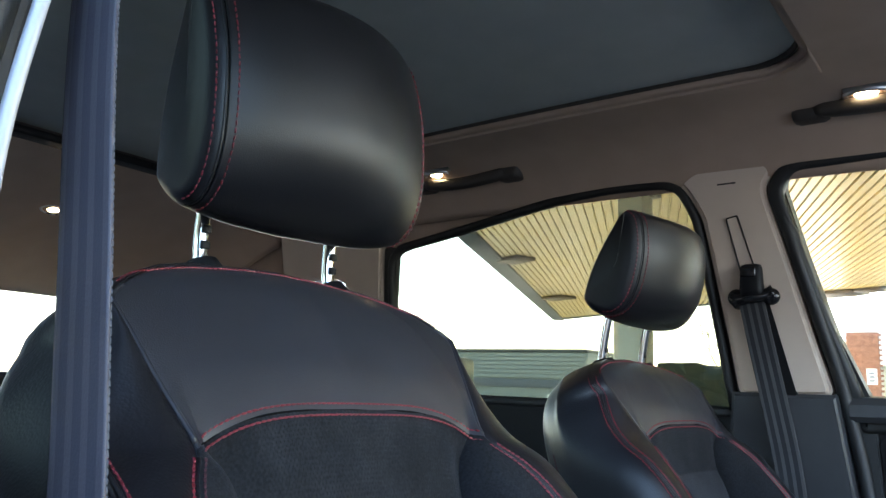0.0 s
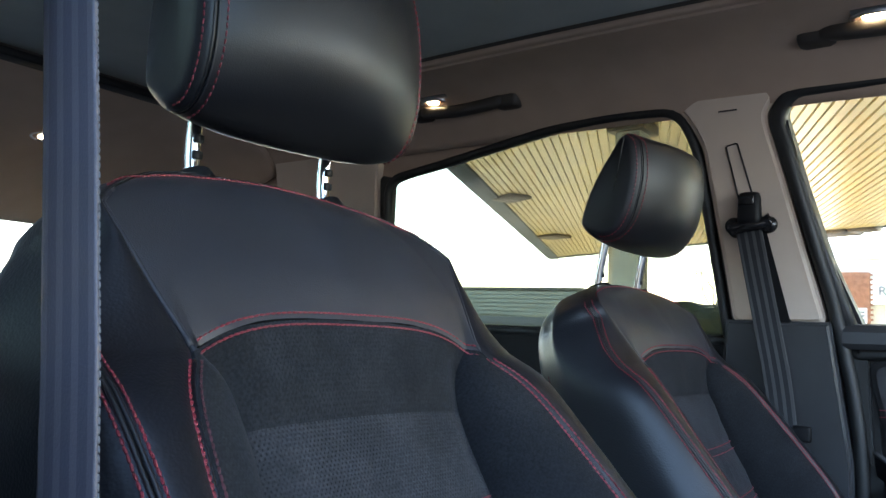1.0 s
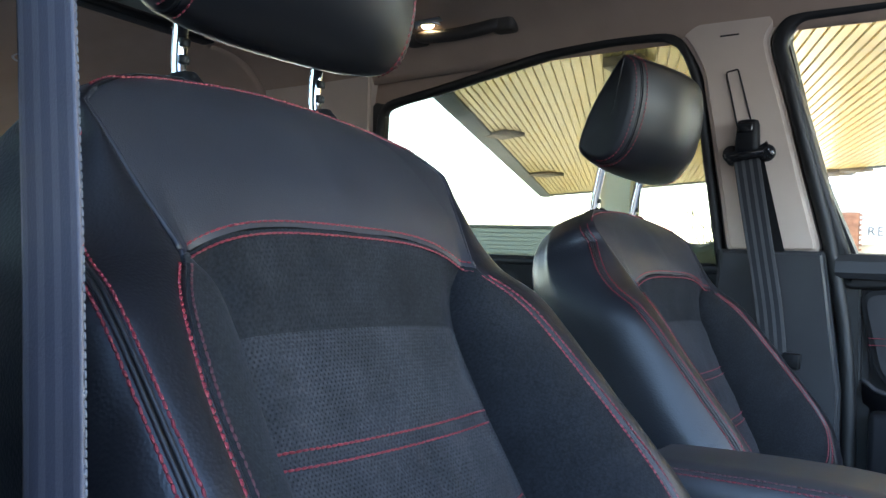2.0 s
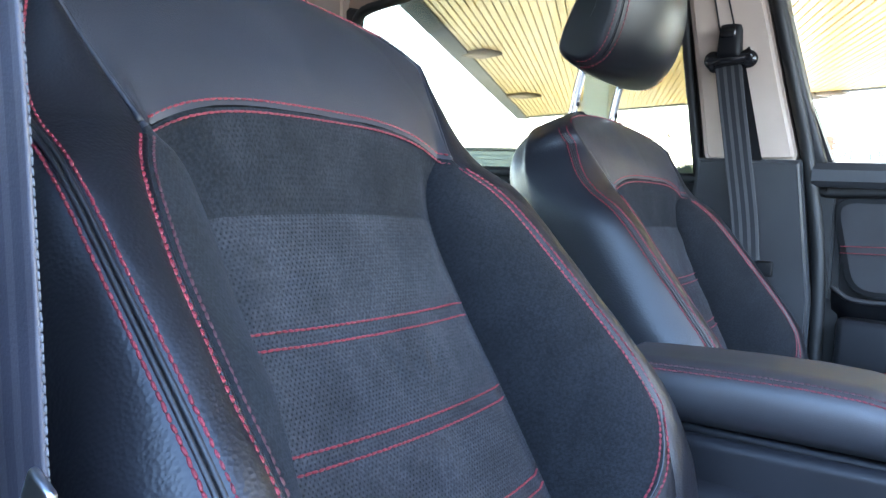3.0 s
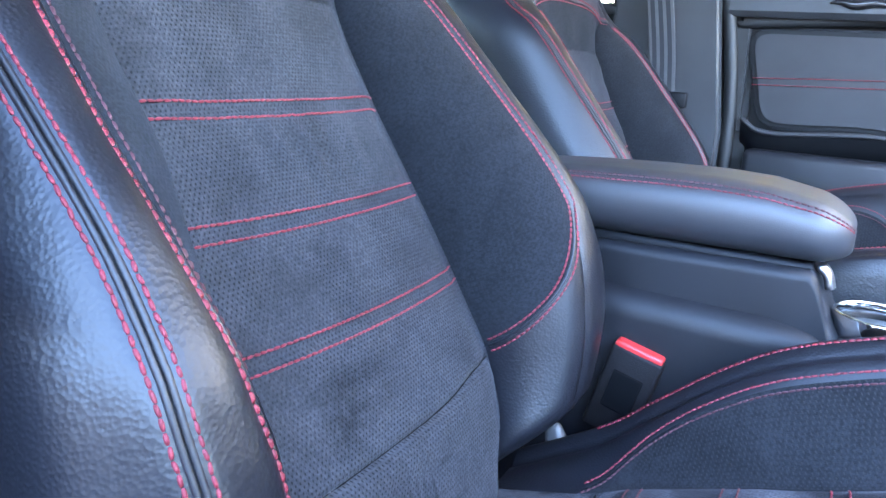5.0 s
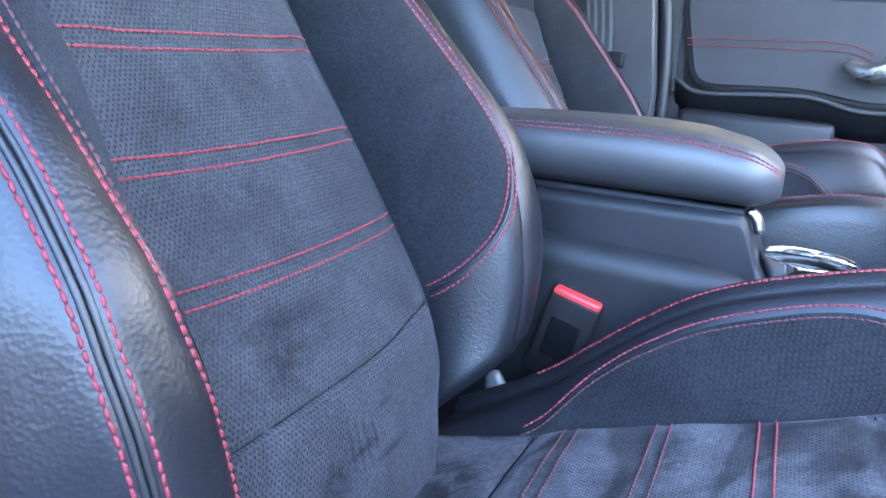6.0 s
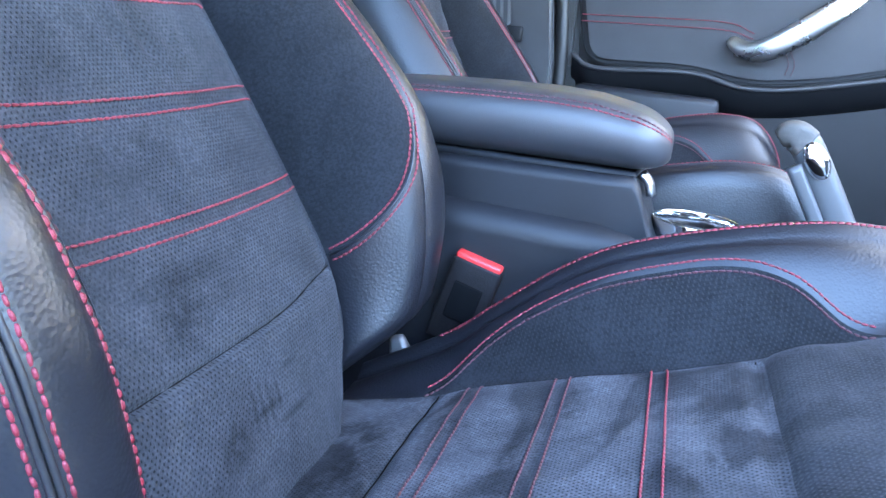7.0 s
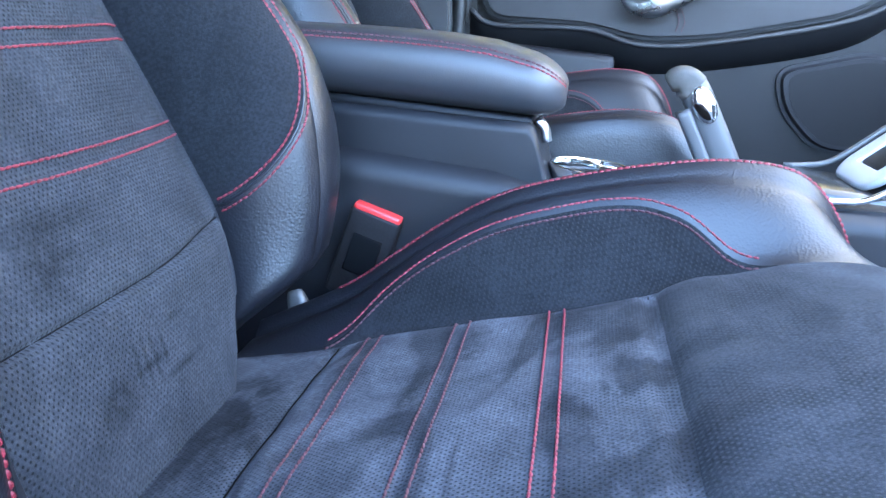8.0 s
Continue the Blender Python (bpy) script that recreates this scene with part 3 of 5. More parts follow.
        for off in (-0.0017, 0.0017) if side < 0 else ():
            cord("piping", [on_back(s, mark=c, off=off, side=side) for s in rng(0.585, 0.02)], seat, 0.0016)
        # Paler cord paints the highlight along the panel's folded edge.
        cord("piping", [on_back(s, mark=b, side=side) for s in rng(0.60, 0.482)], seat, 0.0022, LEATHER_SOFT)
    for cc in (0.337, 0.260, 0.183):
        for off in (-0.0055, 0.0055):
            pts = []
            lim = soft_table(T_YC, cc) - 0.004
            for y in rng(-lim, lim):
                v = cc + off - 0.004 * (1 - (y / 0.12) ** 2)
                p, nm = on_back(v, y=y, side=1 if y >= 0 else -1)
                pts.append((p + nm * insert_relief(y, v), nm))
            seam_part("stitching", pts, seat, lift=0.0012)
    tuck = []
    for y in rng(-0.138, 0.138):
        v = 0.098 + 0.011 * sstep(0.02, 0.14, y)
        p, nm = on_back(v, y=y, side=1 if y >= 0 else -1)
        tuck.append((p + nm * insert_relief(y, v) * (1 - sstep(0.85, 1.0, abs(y) / 0.142)), nm))
    # Shade in the tuck, drawn as a thin near-black cord.
    cord("tuck_shade_cord", tuck, seat, 0.0006, RECESS_SHADE, sink=-0.0002)
    top = []
    for k in range(61):
        y = -0.19 + 0.38 * k / 60
        s = TOP - 0.012 - 0.040 * (abs(y) / 0.19) ** 2.6
        p, nm = on_back(s, y=min(abs(y), half_width(s) * 0.93), side=1 if y >= 0 else -1)
        top.append((p, nm))
    seam_part("stitching", top, seat, lift=0.001)


C_PATH = [(0.17, 0.728), (0.25, 0.751), (0.29, 0.769), (0.336, 0.786), (0.38, 0.801), (0.43, 0.817), (0.5, 0.844), (0.56, 0.872), (0.61, 0.890), (0.66, 0.894), (0.70, 0.874), (0.722, 0.81), (0.70, 0.70), (0.68, 0.62)]
B_PATH = [(0.17, 0.735), (0.25, 0.785), (0.29, 0.82), (0.336, 0.86), (0.38, 0.890), (0.43, 0.911), (0.5, 0.932), (0.56, 0.943), (0.61, 0.938), (0.645, 0.905), (0.664, 0.86), (0.668, 0.80), (0.66, 0.70), (0.65, 0.62)]
CN = (20, 20, 8, 10)


def cushion_rows(n=130):
    out = []
    for k in range(n + 1):
        t = (len(C_PATH) - 1) * k / n
        i = min(len(C_PATH) - 2, int(t))
        out.append((catmull(C_PATH, i, t - i), catmull(B_PATH, i, t - i), t))
    return out


def cushion_section(c, b, f=None):
    """Half of the cushion's cross-section: (across, x, z)."""
    yc, yr, yo = 0.166, 0.212, 0.232
    rise = b[1] - c[1]
    out = []
    for t in clus(CN[0]):
        out.append((yc * t, c[0], c[1] + 0.004 * (1 - t * t) - 0.006 * sstep(0.86, 1.0, t)))
    p0 = (yc, out[-1][2])
    f = sum(lerp_table(T_WING, c[0] + 0.007 * k) for k in range(-3, 4)) / 7 if c[1] > 0.73 and c[0] < 0.60 else 0.0
    f = min(0.985, max(0.015, f))
    half = CN[1] // 2
    for t in [f * k / half for k in range(1, half + 1)] + [f + (1 - f) * k / half for k in range(1, half + 1)]:
        y, z = bez(p0, (yc + 0.3 * (yr - yc), p0[1] + 0.10 * rise), (yr - 0.5 * (yr - yc), b[1] - 0.20 * rise - 0.010), (yr, b[1] - 0.012), t)
        out.append((y, c[0] + (b[0] - c[0]) * t ** 0.7, z))
    for t in clus(CN[2])[1:]:
        y, z = bez((yr, b[1] - 0.012), (yr + 0.01, b[1] - 0.001), (yo - 0.008, b[1] + 0.003), (yo, b[1] - 0.004), t)
        out.append((y, b[0], z))
    low = min(0.60, b[1] - 0.02)
    pts = [(yr, b[1]), (yo, b[1] - 0.004), (yo + 0.012, b[1] - 0.018), (yo + 0.02, b[1] * 0.7 + low * 0.3), (yo + 0.018, b[1] * 0.3 + low * 0.7), (yo, low)]
    for i in range(CN[3]):
        k = 4 * (i + 1) / CN[3]
        j = min(3, int(k - 1e-9))
        y, z = catmull(pts, 1 + j, k - j)
        out.append((y, b[0], z))
    return out


T_WING = [(0.25, 0.0), (0.28, 0.55), (0.305, 0.74), (0.36, 0.80), (0.47, 0.82), (0.51, 0.72), (0.543, 0.48), (0.575, 0.0)]


PRESSED = [0.034, 0.0]


def sag(y, side):
    """How far each bolster is pressed down: the driver seat's outer one is the most worn."""
    return PRESSED[0] * sstep(0.166, 0.225, y) if side < 0 else PRESSED[1] * sstep(0.166, 0.225, y)


def cushion_relief(y, x):
    r = 0.0
    for c in (0.297, 0.367, 0.437):
        r -= 0.0022 * math.exp(-((x - c) / 0.004) ** 2)
    r -= 0.008 * math.exp(-((x - 0.503) / 0.005) ** 2) - 0.004 * math.exp(-((x - 0.53) / 0.02) ** 2)
    r -= 0.005 * math.exp(-((x - 0.265) / 0.005) ** 2)
    r += 0.0045 * noise.noise(Vector((y * 9, x * 11, 1.0))) + 0.002 * noise.noise(Vector((y * 28, x * 24, 4.0)))
    return r


def cushion(seat):
    rows = cushion_rows()
    secs = [cushion_section(c, b) for c, b, _ in rows]
    a, w, o, last = CN[0], CN[0] + CN[1], CN[0] + CN[1] + CN[2], sum(CN)

    def at(i, j, side):
        y, x, z = secs[i][j]
        if j <= a and rows[i][0][0] < 0.70:
            z += cushion_relief(side * y, x) * (1 - sstep(0.88, 1.0, j / a))
        if j in (w, o):
            z -= 0.0018
        return Vector((x, side * y, z - sag(y, side))) - SEAT0
    faces = {}
    for side in (1, -1):
        for i in range(len(rows) - 1):
            x = rows[i][0][0]
            t = rows[i][2]
            for j in range(last):
                if j < a:
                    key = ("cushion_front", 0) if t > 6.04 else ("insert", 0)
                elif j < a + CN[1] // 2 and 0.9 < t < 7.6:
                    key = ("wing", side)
                else:
                    key = ("bolster", side)
                q = [(i, j, side), (i, j + 1, side), (i + 1, j + 1, side), (i + 1, j, side)]
                faces.setdefault(key, []).append(q if side < 0 else q[::-1])
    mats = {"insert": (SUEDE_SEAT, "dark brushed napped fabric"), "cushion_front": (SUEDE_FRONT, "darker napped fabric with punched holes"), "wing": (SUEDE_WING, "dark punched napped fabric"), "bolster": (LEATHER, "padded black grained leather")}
    body = None
    for (nm, _), quads in faces.items():
        bm = bmesh.new()
        lay = bm.loops.layers.uv.verify()
        index = {}
        for q in quads:
            vs = []
            for k in q:
                key = (k[0], 0, 1) if k[1] == 0 else k
                if key not in index:
                    index[key] = bm.verts.new(at(*key))
                vs.append(index[key])
            f = bm.faces.new(vs)
            for lp, k in zip(f.loops, q):
                y, x, z = secs[k[0]][k[1]]
                lp[lay].uv = (k[2] * y, x + 0.7 * (z - 0.8))
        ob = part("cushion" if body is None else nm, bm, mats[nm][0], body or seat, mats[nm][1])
        body = body or ob
    seat = body

    def spot(t, mark, off, side):
        """A point beside one of the section's seams, with its normal."""
        i = min(len(C_PATH) - 2, int(t))
        sec = cushion_section(catmull(C_PATH, i, t - i), catmull(B_PATH, i, t - i))
        k, rest, step = mark, abs(off), 1 if off > 0 else -1
        while True:
            p, q = Vector(sec[k]), Vector(sec[k + step])
            ln_ = (q - p).length
            if rest <= ln_:
                m = p.lerp(q, rest / ln_)
                break
            rest, k = rest - ln_, k + step
        d = (q - p) * step
        sec2 = cushion_section(catmull(C_PATH, i, min(1, t - i + 0.02)), catmull(B_PATH, i, min(1, t - i + 0.02)))
        g = Vector(sec2[k]) - Vector(sec[k])
        A, B = Vector((d[1], side * d[0], d[2])), Vector((g[1], side * g[0], g[2]))
        n = A.cross(B)
        if n.z < 0 and t < 8.5:
            n = -n
        elif t >= 8.5 and n.x < 0:
            n = -n
        return Vector((m[1], side * m[0], m[2] - sag(m[0], side))) - SEAT0, n.normalized()
    for side in (1, -1):
        for off in (-0.004, 0.006):
            run = []
            for k in range(70):
                t = 1.0 + 6.35 * k / 69
                run.append(spot(t, a + CN[1] // 2, off, side))
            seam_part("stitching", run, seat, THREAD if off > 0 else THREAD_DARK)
        seam_part("stitching", [spot(0.9 + 9.3 * k / 110, o, -0.010, side) for k in range(111)], seat)
        cord("piping", [spot(0.9 + 9.3 * k / 110, o, -0.006, side) for k in range(111)], seat, 0.0014, LEATHER)
    for cx in (0.265, 0.503):
        run = []
        for k in range(70):
            y = -0.160 + 0.32 * k / 69
            z = lerp_table(C_PATH, cx) + 0.004 * (1 - (y / 0.166) ** 2) - 0.006 * sstep(0.86, 1.0, abs(y) / 0.166) + cushion_relief(y, cx) * (1 - sstep(0.88, 1.0, abs(y) / 0.166))
            run.append((Vector((cx, y, z)) - SEAT0, Vector((-0.3, 0, 1))))
        # The crease's shade is painted by a hair-thin dark cord.
        cord("tuck_shade_cord", run, seat, 0.0006, RECESS_SHADE, sink=-0.0002)
    for cx, m in ((0.297, THREAD_DARK), (0.367, THREAD_DARK), (0.437, THREAD)):
        for off in (-0.0055, 0.0055):
            run = []
            for k in range(70):
                y = -0.160 + 0.32 * k / 69
                x = cx + off
                z = lerp_table(C_PATH, x) + 0.004 * (1 - (y / 0.166) ** 2) - 0.006 * sstep(0.86, 1.0, abs(y) / 0.166) + cushion_relief(y, x) * (1 - sstep(0.88, 1.0, abs(y) / 0.166))
                run.append((Vector((x, y, z)) - SEAT0, Vector((-0.3, 0, 1))))
            seam_part("stitching", run, seat, m, lift=0.0012)


HEAD_PROFILE = [(-0.002, 0.103), (0.012, 0.088), (0.019, 0.052), (0.020, 0.010), (0.013, -0.040), (0.002, -0.078), (-0.010, -0.096), (-0.024, -0.101), (-0.042, -0.096), (-0.056, -0.083), (-0.063, -0.064), (-0.056, -0.020), (-0.041, 0.028), (-0.021, 0.074), (-0.012, 0.094)]


def headrest(seat, low=0.0, ahead=0.0, tip=-8, tall=1.0, roll=2.5, broad=0.137):
    """The head restraint: a wedge-shaped cushion between two flat stitched side panels, on two chrome posts."""
    lean = Matrix.Translation(Vector((-0.0925 + ahead, 0.012, 1.464 - low)) - SEAT0) @ Matrix.Rotation(radians(roll), 4, "X") @ Matrix.Rotation(radians(tip), 4, "Y")
    sunk = (TOP - ARC) * (1 - SQUASH[0])
    loop = [(p.x, p.y * tall) for p in smooth_path([(x, z, 0) for x, z in HEAD_PROFILE + HEAD_PROFILE[:1]], 97)[:-1]]
    m, wide, r = len(loop), broad, 0.013
    cx, cz = -0.008, -0.008

    def pt(j, y, inset):
        """A point of the outline at y across, drawn in towards the middle by inset."""
        x, z = loop[j % m]
        ax, az = loop[(j - 1) % m]
        bx, bz = loop[(j + 1) % m]
        t = Vector((bx - ax, bz - az)).normalized()
        full = 1 - min(1.0, abs(y) / wide) ** 2
        k = max(0.0, 1 - inset / 0.062)
        px, pz = (x + t.y * inset, z - t.x * inset) if inset < 0.02 else (cx + (x - cx) * k, cz + (z - cz) * k)
        if inset < 0.02:
            px += 0.046 * full * sstep(-0.022, 0.016, x)
            pz += 0.012 * (abs(y) / wide) ** 4 * sstep(0.03, 0.1, -z) - 0.005 * full * sstep(0.06, 0.11, -z) + 0.004 * full * sstep(0.06, 0.1, z)
        return Vector((px, y, pz))
    body = bmesh.new()
    grid([[lean @ pt(j, -wide + r + (2 * wide - 2 * r) * k / 20, 0.0) for j in range(m)] for k in range(21)], body, closed=True, flip=True)
    bmesh.ops.recalc_face_normals(body, faces=body.faces)
    seat = part("headrest", body, LEATHER_FINE, seat, "padded black leather headrest")
    for sgn in (1, -1):
        side = bmesh.new()
        steps = [(wide - r, 0.0016)] + [(wide - r + r * math.sin(math.pi / 2 * k / 8), 0.0004 + r * 0.70 * (1 - math.cos(math.pi / 2 * k / 8))) for k in range(1, 9)]
        ring_rows = [[lean @ pt(j, sgn * y, i) for j in range(m)] for y, i in steps]
        edge = [pt(j, sgn * wide, steps[-1][1]) for j in range(m)]
        for k in (0.85, 0.65, 0.4, 0.15):
            ring_rows.append([lean @ Vector((cx + (p.x - cx) * k, sgn * (wide + 0.0025 * (1 - k * k)), cz + (p.z - cz) * k)) for p in edge])
        grid(ring_rows, side, closed=True)
        ring_cap(side, ring_rows[-1])
        bmesh.ops.remove_doubles(side, verts=side.verts, dist=1e-6)
        bmesh.ops.recalc_face_normals(side, faces=side.faces)
        part("side_panel", side, LEATHER_FINE, seat)
        span = range(0, int(m * 0.52))
        for y, inset, mt in ((wide - r - 0.006, -0.0002, THREAD), (wide - r + 0.008, 0.0004 + r * 0.70 * (1 - math.sqrt(1 - (0.008 / r) ** 2)), THREAD if sgn < 0 else THREAD_DARK)):
            run = []
            for j in span:
                p = pt(j, sgn * y, inset)
                q = (pt(j + 1, sgn * y, inset) - pt(j - 1, sgn * y, inset)).normalized()
                nm = Vector((-q.z, 0, q.x))
                if nm.dot(p - Vector((cx, p.y, cz))) < 0:
                    nm = -nm
                run.append((lean @ p, lean.to_3x3() @ (nm + Vector((0, 0.35 * sgn, 0))).normalized()))
            seam_part("stitching", run, seat, mt, lift=0.0006, pitch=0.0060, long=0.0046, wide=0.0015)
        for y in (wide - r - 0.0012, wide - r + 0.0018):
            run = [(lean @ pt(j, sgn * y, 0.0006), lean.to_3x3() @ Vector((loop[j % m][0] - cx, 0, loop[j % m][1] - cz)).normalized()) for j in range(m + 1)]
            cord("piping", run, seat, 0.0013, LEATHER_FINE)
    for sgn in (1, -1):
        y = sgn * 0.0765 + 0.002
        path = smooth_path([(-0.122 + 0.8 * ahead, y, 1.24 - sunk), (-0.131 + 0.8 * ahead, y, 1.30 - sunk), (-0.138 + 0.85 * ahead, y, 1.345 - sunk), (-0.132 + ahead, y, 1.42 - low)], 14)
        part("post", sweep([Vector(p) - SEAT0 for p in path], circle(0.0065, 14), up=(1, 0, 0)), CHROME, seat, "polished chrome post")
        for z in (1.352, 1.338):
            notch = sweep([Vector((-0.1305 + 0.85 * ahead, y - 0.004, z - low)) - SEAT0, Vector((-0.1305 + 0.85 * ahead, y + 0.004, z - low)) - SEAT0], rrect(0.004, 0.007, 0.001, 2))
            part("notch", notch, PLASTIC, seat)
        col = sweep([Vector(p) - SEAT0 for p in smooth_path([(-0.127 + 0.8 * ahead, y, 1.285 + 0.3 * ahead - sunk), (-0.132 + 0.8 * ahead, y, 1.318 + 0.3 * ahead - sunk), (-0.1335 + 0.8 * ahead, y, 1.323 + 0.3 * ahead - sunk)], 6)], lambda t: circle(0.017 if t < 0.75 else 0.017 - 0.02 * (t - 0.75), 18, 1.0, 1.35), up=(1, 0, 0))
        part("collar", sharp(col), PLASTIC, seat, "black plastic post collar")


def front_seat(name, label, y, low=0.0, ahead=0.0, tip=-8, tall=1.0, shift=(0.0, 0.0), roll=2.5, broad=0.137, slid=(0.0, 0.0, 0.0)):
    seat = thing(name, label, "car seat", "front seats", (SEAT0.x + shift[0], y, SEAT0.z + shift[1]))
    backrest(seat)
    built = set(seat.children_recursive)
    cushion(seat)
    for ob in set(seat.children_recursive) - built:
        ob.data.transform(Matrix.Translation(slid))
    headrest(seat, low, ahead, tip, tall, roll, broad)
    base = block((0.44, 0.42, 0.14), Vector((0.42, 0, 0.56)) - SEAT0, 0.02)
    part("seat_base", base, PLASTIC, seat, "black seat frame cover")
    for sgn in (1, -1):
        part("seat_rail", block((0.50, 0.04, 0.06), Vector((0.42, sgn * 0.19, 0.465)) - SEAT0, 0.006), SATIN, seat)
    return seat


driver = front_seat("driver_seat", "black leather and suede front seat with red stitching", -0.375)
PRESSED[:] = [0.0, -0.018]
SQUASH[0] = 0.80
UPW, FWD = back_axes(radians(23))
passenger = front_seat("passenger_seat", "black leather and suede passenger seat, headrest lowered", 0.352, 0.014, 0.072, 4, 0.83, (-0.031, -0.027), 0.0, 0.138, (-0.035, 0.0, 0.026))


# ---- car shell ----
def side_y(z):
    """How far out the inside of the body side stands at a height."""
    return 0.72 - max(0.0, z - 1.24) * 0.20


def roof_z(x, y):
    """The lining's height: flat in the middle, rounding down to the window tops, sloping at the tail."""
    z = 1.765 - 0.018 * ((x + 0.35) / 1.0) ** 2
    if x < -1.30:
        z -= 0.26 * ((-1.30 - x) / 0.6) ** 1.25
    k = max(0.0, (abs(y) - 0.40) / 0.245)
    drop = 0.008 * k + 0.105 * k ** 3.6
    return z - drop


XS = [0.80 - 2.70 * k / 90 for k in range(91)]


def lining():
    """The roof lining with its opening for the glass roof, as a sheet with thickness."""
    def hole_half(x):
        x0, x1, r = -1.30, 0.20, 0.10
        if x < x0 or x > x1:
            return None
        e = min(x - x0, x1 - x)
        w = 0.415
        return w if e > r else w - r + math.sqrt(max(0.0, r * r - (r - e) ** 2))
    bm = bmesh.new()
    xs = sorted(XS + [-1.2999, -1.295, -1.285, -1.27, -1.24, 0.1999, 0.195, 0.185, 0.17, 0.14])
    for side in (1, -1):
        def strip(keep, lo, hi, n):
            rows = []
            for x in xs:
                if keep(x):
                    a, b = lo(x), hi(x)
                    rows.append([(x, side * (a + (b - a) * k / n), roof_z(x, a + (b - a) * k / n)) for k in range(n + 1)])
            grid(rows, bm, flip=side > 0)
        strip(lambda x: True, lambda x: 0.43, lambda x: 0.648, 20)
        strip(lambda x: -1.30 <= x <= 0.20, hole_half, lambda x: 0.43, 4)
        strip(lambda x: x >= 0.1999, lambda x: 0.0, lambda x: 0.43, 10)
        strip(lambda x: x <= -1.2999, lambda x: 0.0, lambda x: 0.43, 10)
    bmesh.ops.remove_doubles(bm, verts=bm.verts, dist=1e-5)
    ob = part("ceiling", bm, LINING)
    sol = ob.modifiers.new("thickness", "SOLIDIFY")
    sol.thickness, sol.offset = 0.012, -1
    return tagged(ob, "brown woven fabric roof lining with a large roof opening", "roof lining", kind="structure")


lining()
blind = thing("sunroof_blind", "grey fabric blind closed under the glass roof", "sunroof blind", at=(-0.55, 0, 1.77), kind="structure")
rows = [[(x + 0.55, y, roof_z(x, 0) + 0.014 - 1.77 - 0.004 * (y / 0.4) ** 2) for y in [-0.45 + 0.9 * k / 24 for k in range(25)]] for x in [-1.36 + 1.62 * k / 40 for k in range(41)]]
part("fabric", grid(rows, flip=True), BLIND, blind)


def roof_loop(inset, dz):
    pts = []
    x0, x1, w, r = -1.30 + inset, 0.20 - inset, 0.415 - inset, 0.10
    for cx, cy, a0 in ((x1 - r, w - r, 0), (x0 + r, w - r, 90), (x0 + r, -w + r, 180), (x1 - r, -w + r, 270)):
        for k in range(9):
            a = radians(a0 + 90 * k / 8)
            pts.append((cx + r * math.cos(a), cy + r * math.sin(a)))
    full = []
    for p, q in zip(pts, pts[1:] + pts[:1]):
        m = max(1, int(math.dist(p, q) / 0.06))
        full += [(p[0] + (q[0] - p[0]) * k / m, p[1] + (q[1] - p[1]) * k / m) for k in range(m)]
    return [(x, y, roof_z(x, y) + dz) for x, y in full]


ring = thing("sunroof_trim", "moulded brown edge round the roof opening", "trim", at=(-0.55, 0, 1.76), kind="structure")
shift = Vector((-0.55, 0, 1.76))
part("edge_moulding", sweep([Vector(p) - shift for p in roof_loop(-0.012, 0.0)], rrect(0.054, 0.014, 0.006), closed=True), LINING, ring)
part("inner_seal", sweep([Vector(p) - shift for p in roof_loop(0.012, 0.006)], rrect(0.006, 0.010, 0.002), closed=True), HANDLE, ring, "dark inner seal")
bar = part("roof_crossbar", block((0.05, 0.84, 0.02), (-1.295, 0, 1.742), 0.006), PLASTIC)
tagged(bar, "black crossbar at the rear of the roof opening", "trim", kind="structure")
roof_skin = part("roof", grid([[(x, y, roof_z(x, y) + 0.035) for y in [-0.66 + 1.32 * k / 20 for k in range(21)]] for x in [-1.9 + 2.7 * k / 24 for k in range(25)]]), WHITE_PAINT)
tagged(roof_skin, "white painted steel roof panel", "car roof", kind="structure")


def panel(outline, thick, material, name, parent=None, yf=side_y, inward=0.0, label="", bevel=0.004, off=(0, 0, 0), sgn=1):
    """A plate cut to an outline of (x, z) that follows the body side."""
    bm = bmesh.new()
    lo = [bm.verts.new((x, sgn * (yf(z) - inward), z)) for x, z in outline]
    hi = [bm.verts.new((x, sgn * (yf(z) - inward + thick), z)) for x, z in outline]
    f = bm.faces.new(lo)
    g = bm.faces.new(hi[::-1])
    n = len(lo)
    for k in range(n):
        bm.faces.new([lo[k], hi[k], hi[(k + 1) % n], lo[(k + 1) % n]])
    bmesh.ops.recalc_face_normals(bm, faces=bm.faces)
    if bevel:
        bmesh.ops.bevel(bm, geom=[e for e in bm.edges if f in e.link_faces], offset=bevel, segments=3, affect="EDGES", clamp_overlap=True)
    bmesh.ops.transform(bm, matrix=Matrix.Translation(-Vector(off)), verts=bm.verts)
    bmesh.ops.triangulate(bm, faces=[q for q in bm.faces if len(q.verts) > 4])
    return part(name, sharp(bm, 40), material, parent, label)


def round_outline(pts, r=0.03, n=5, square=()):
    """Rounds the corners of a closed outline, but for those numbered in square."""
    out = []
    m = len(pts)
    for i in range(m):
        a, b, c = Vector(pts[i - 1]), Vector(pts[i]), Vector(pts[(i + 1) % m])
        k = min(0.004 if i in square else r, (a - b).length * 0.45, (c - b).length * 0.45)
        p, q = b + (a - b).normalized() * k, b + (c - b).normalized() * k
        for j in range(n + 1):
            t = j / n
            v = p * (1 - t) ** 2 + b * 2 * t * (1 - t) + q * t * t
            out.append((v.x, v.y))
    return out


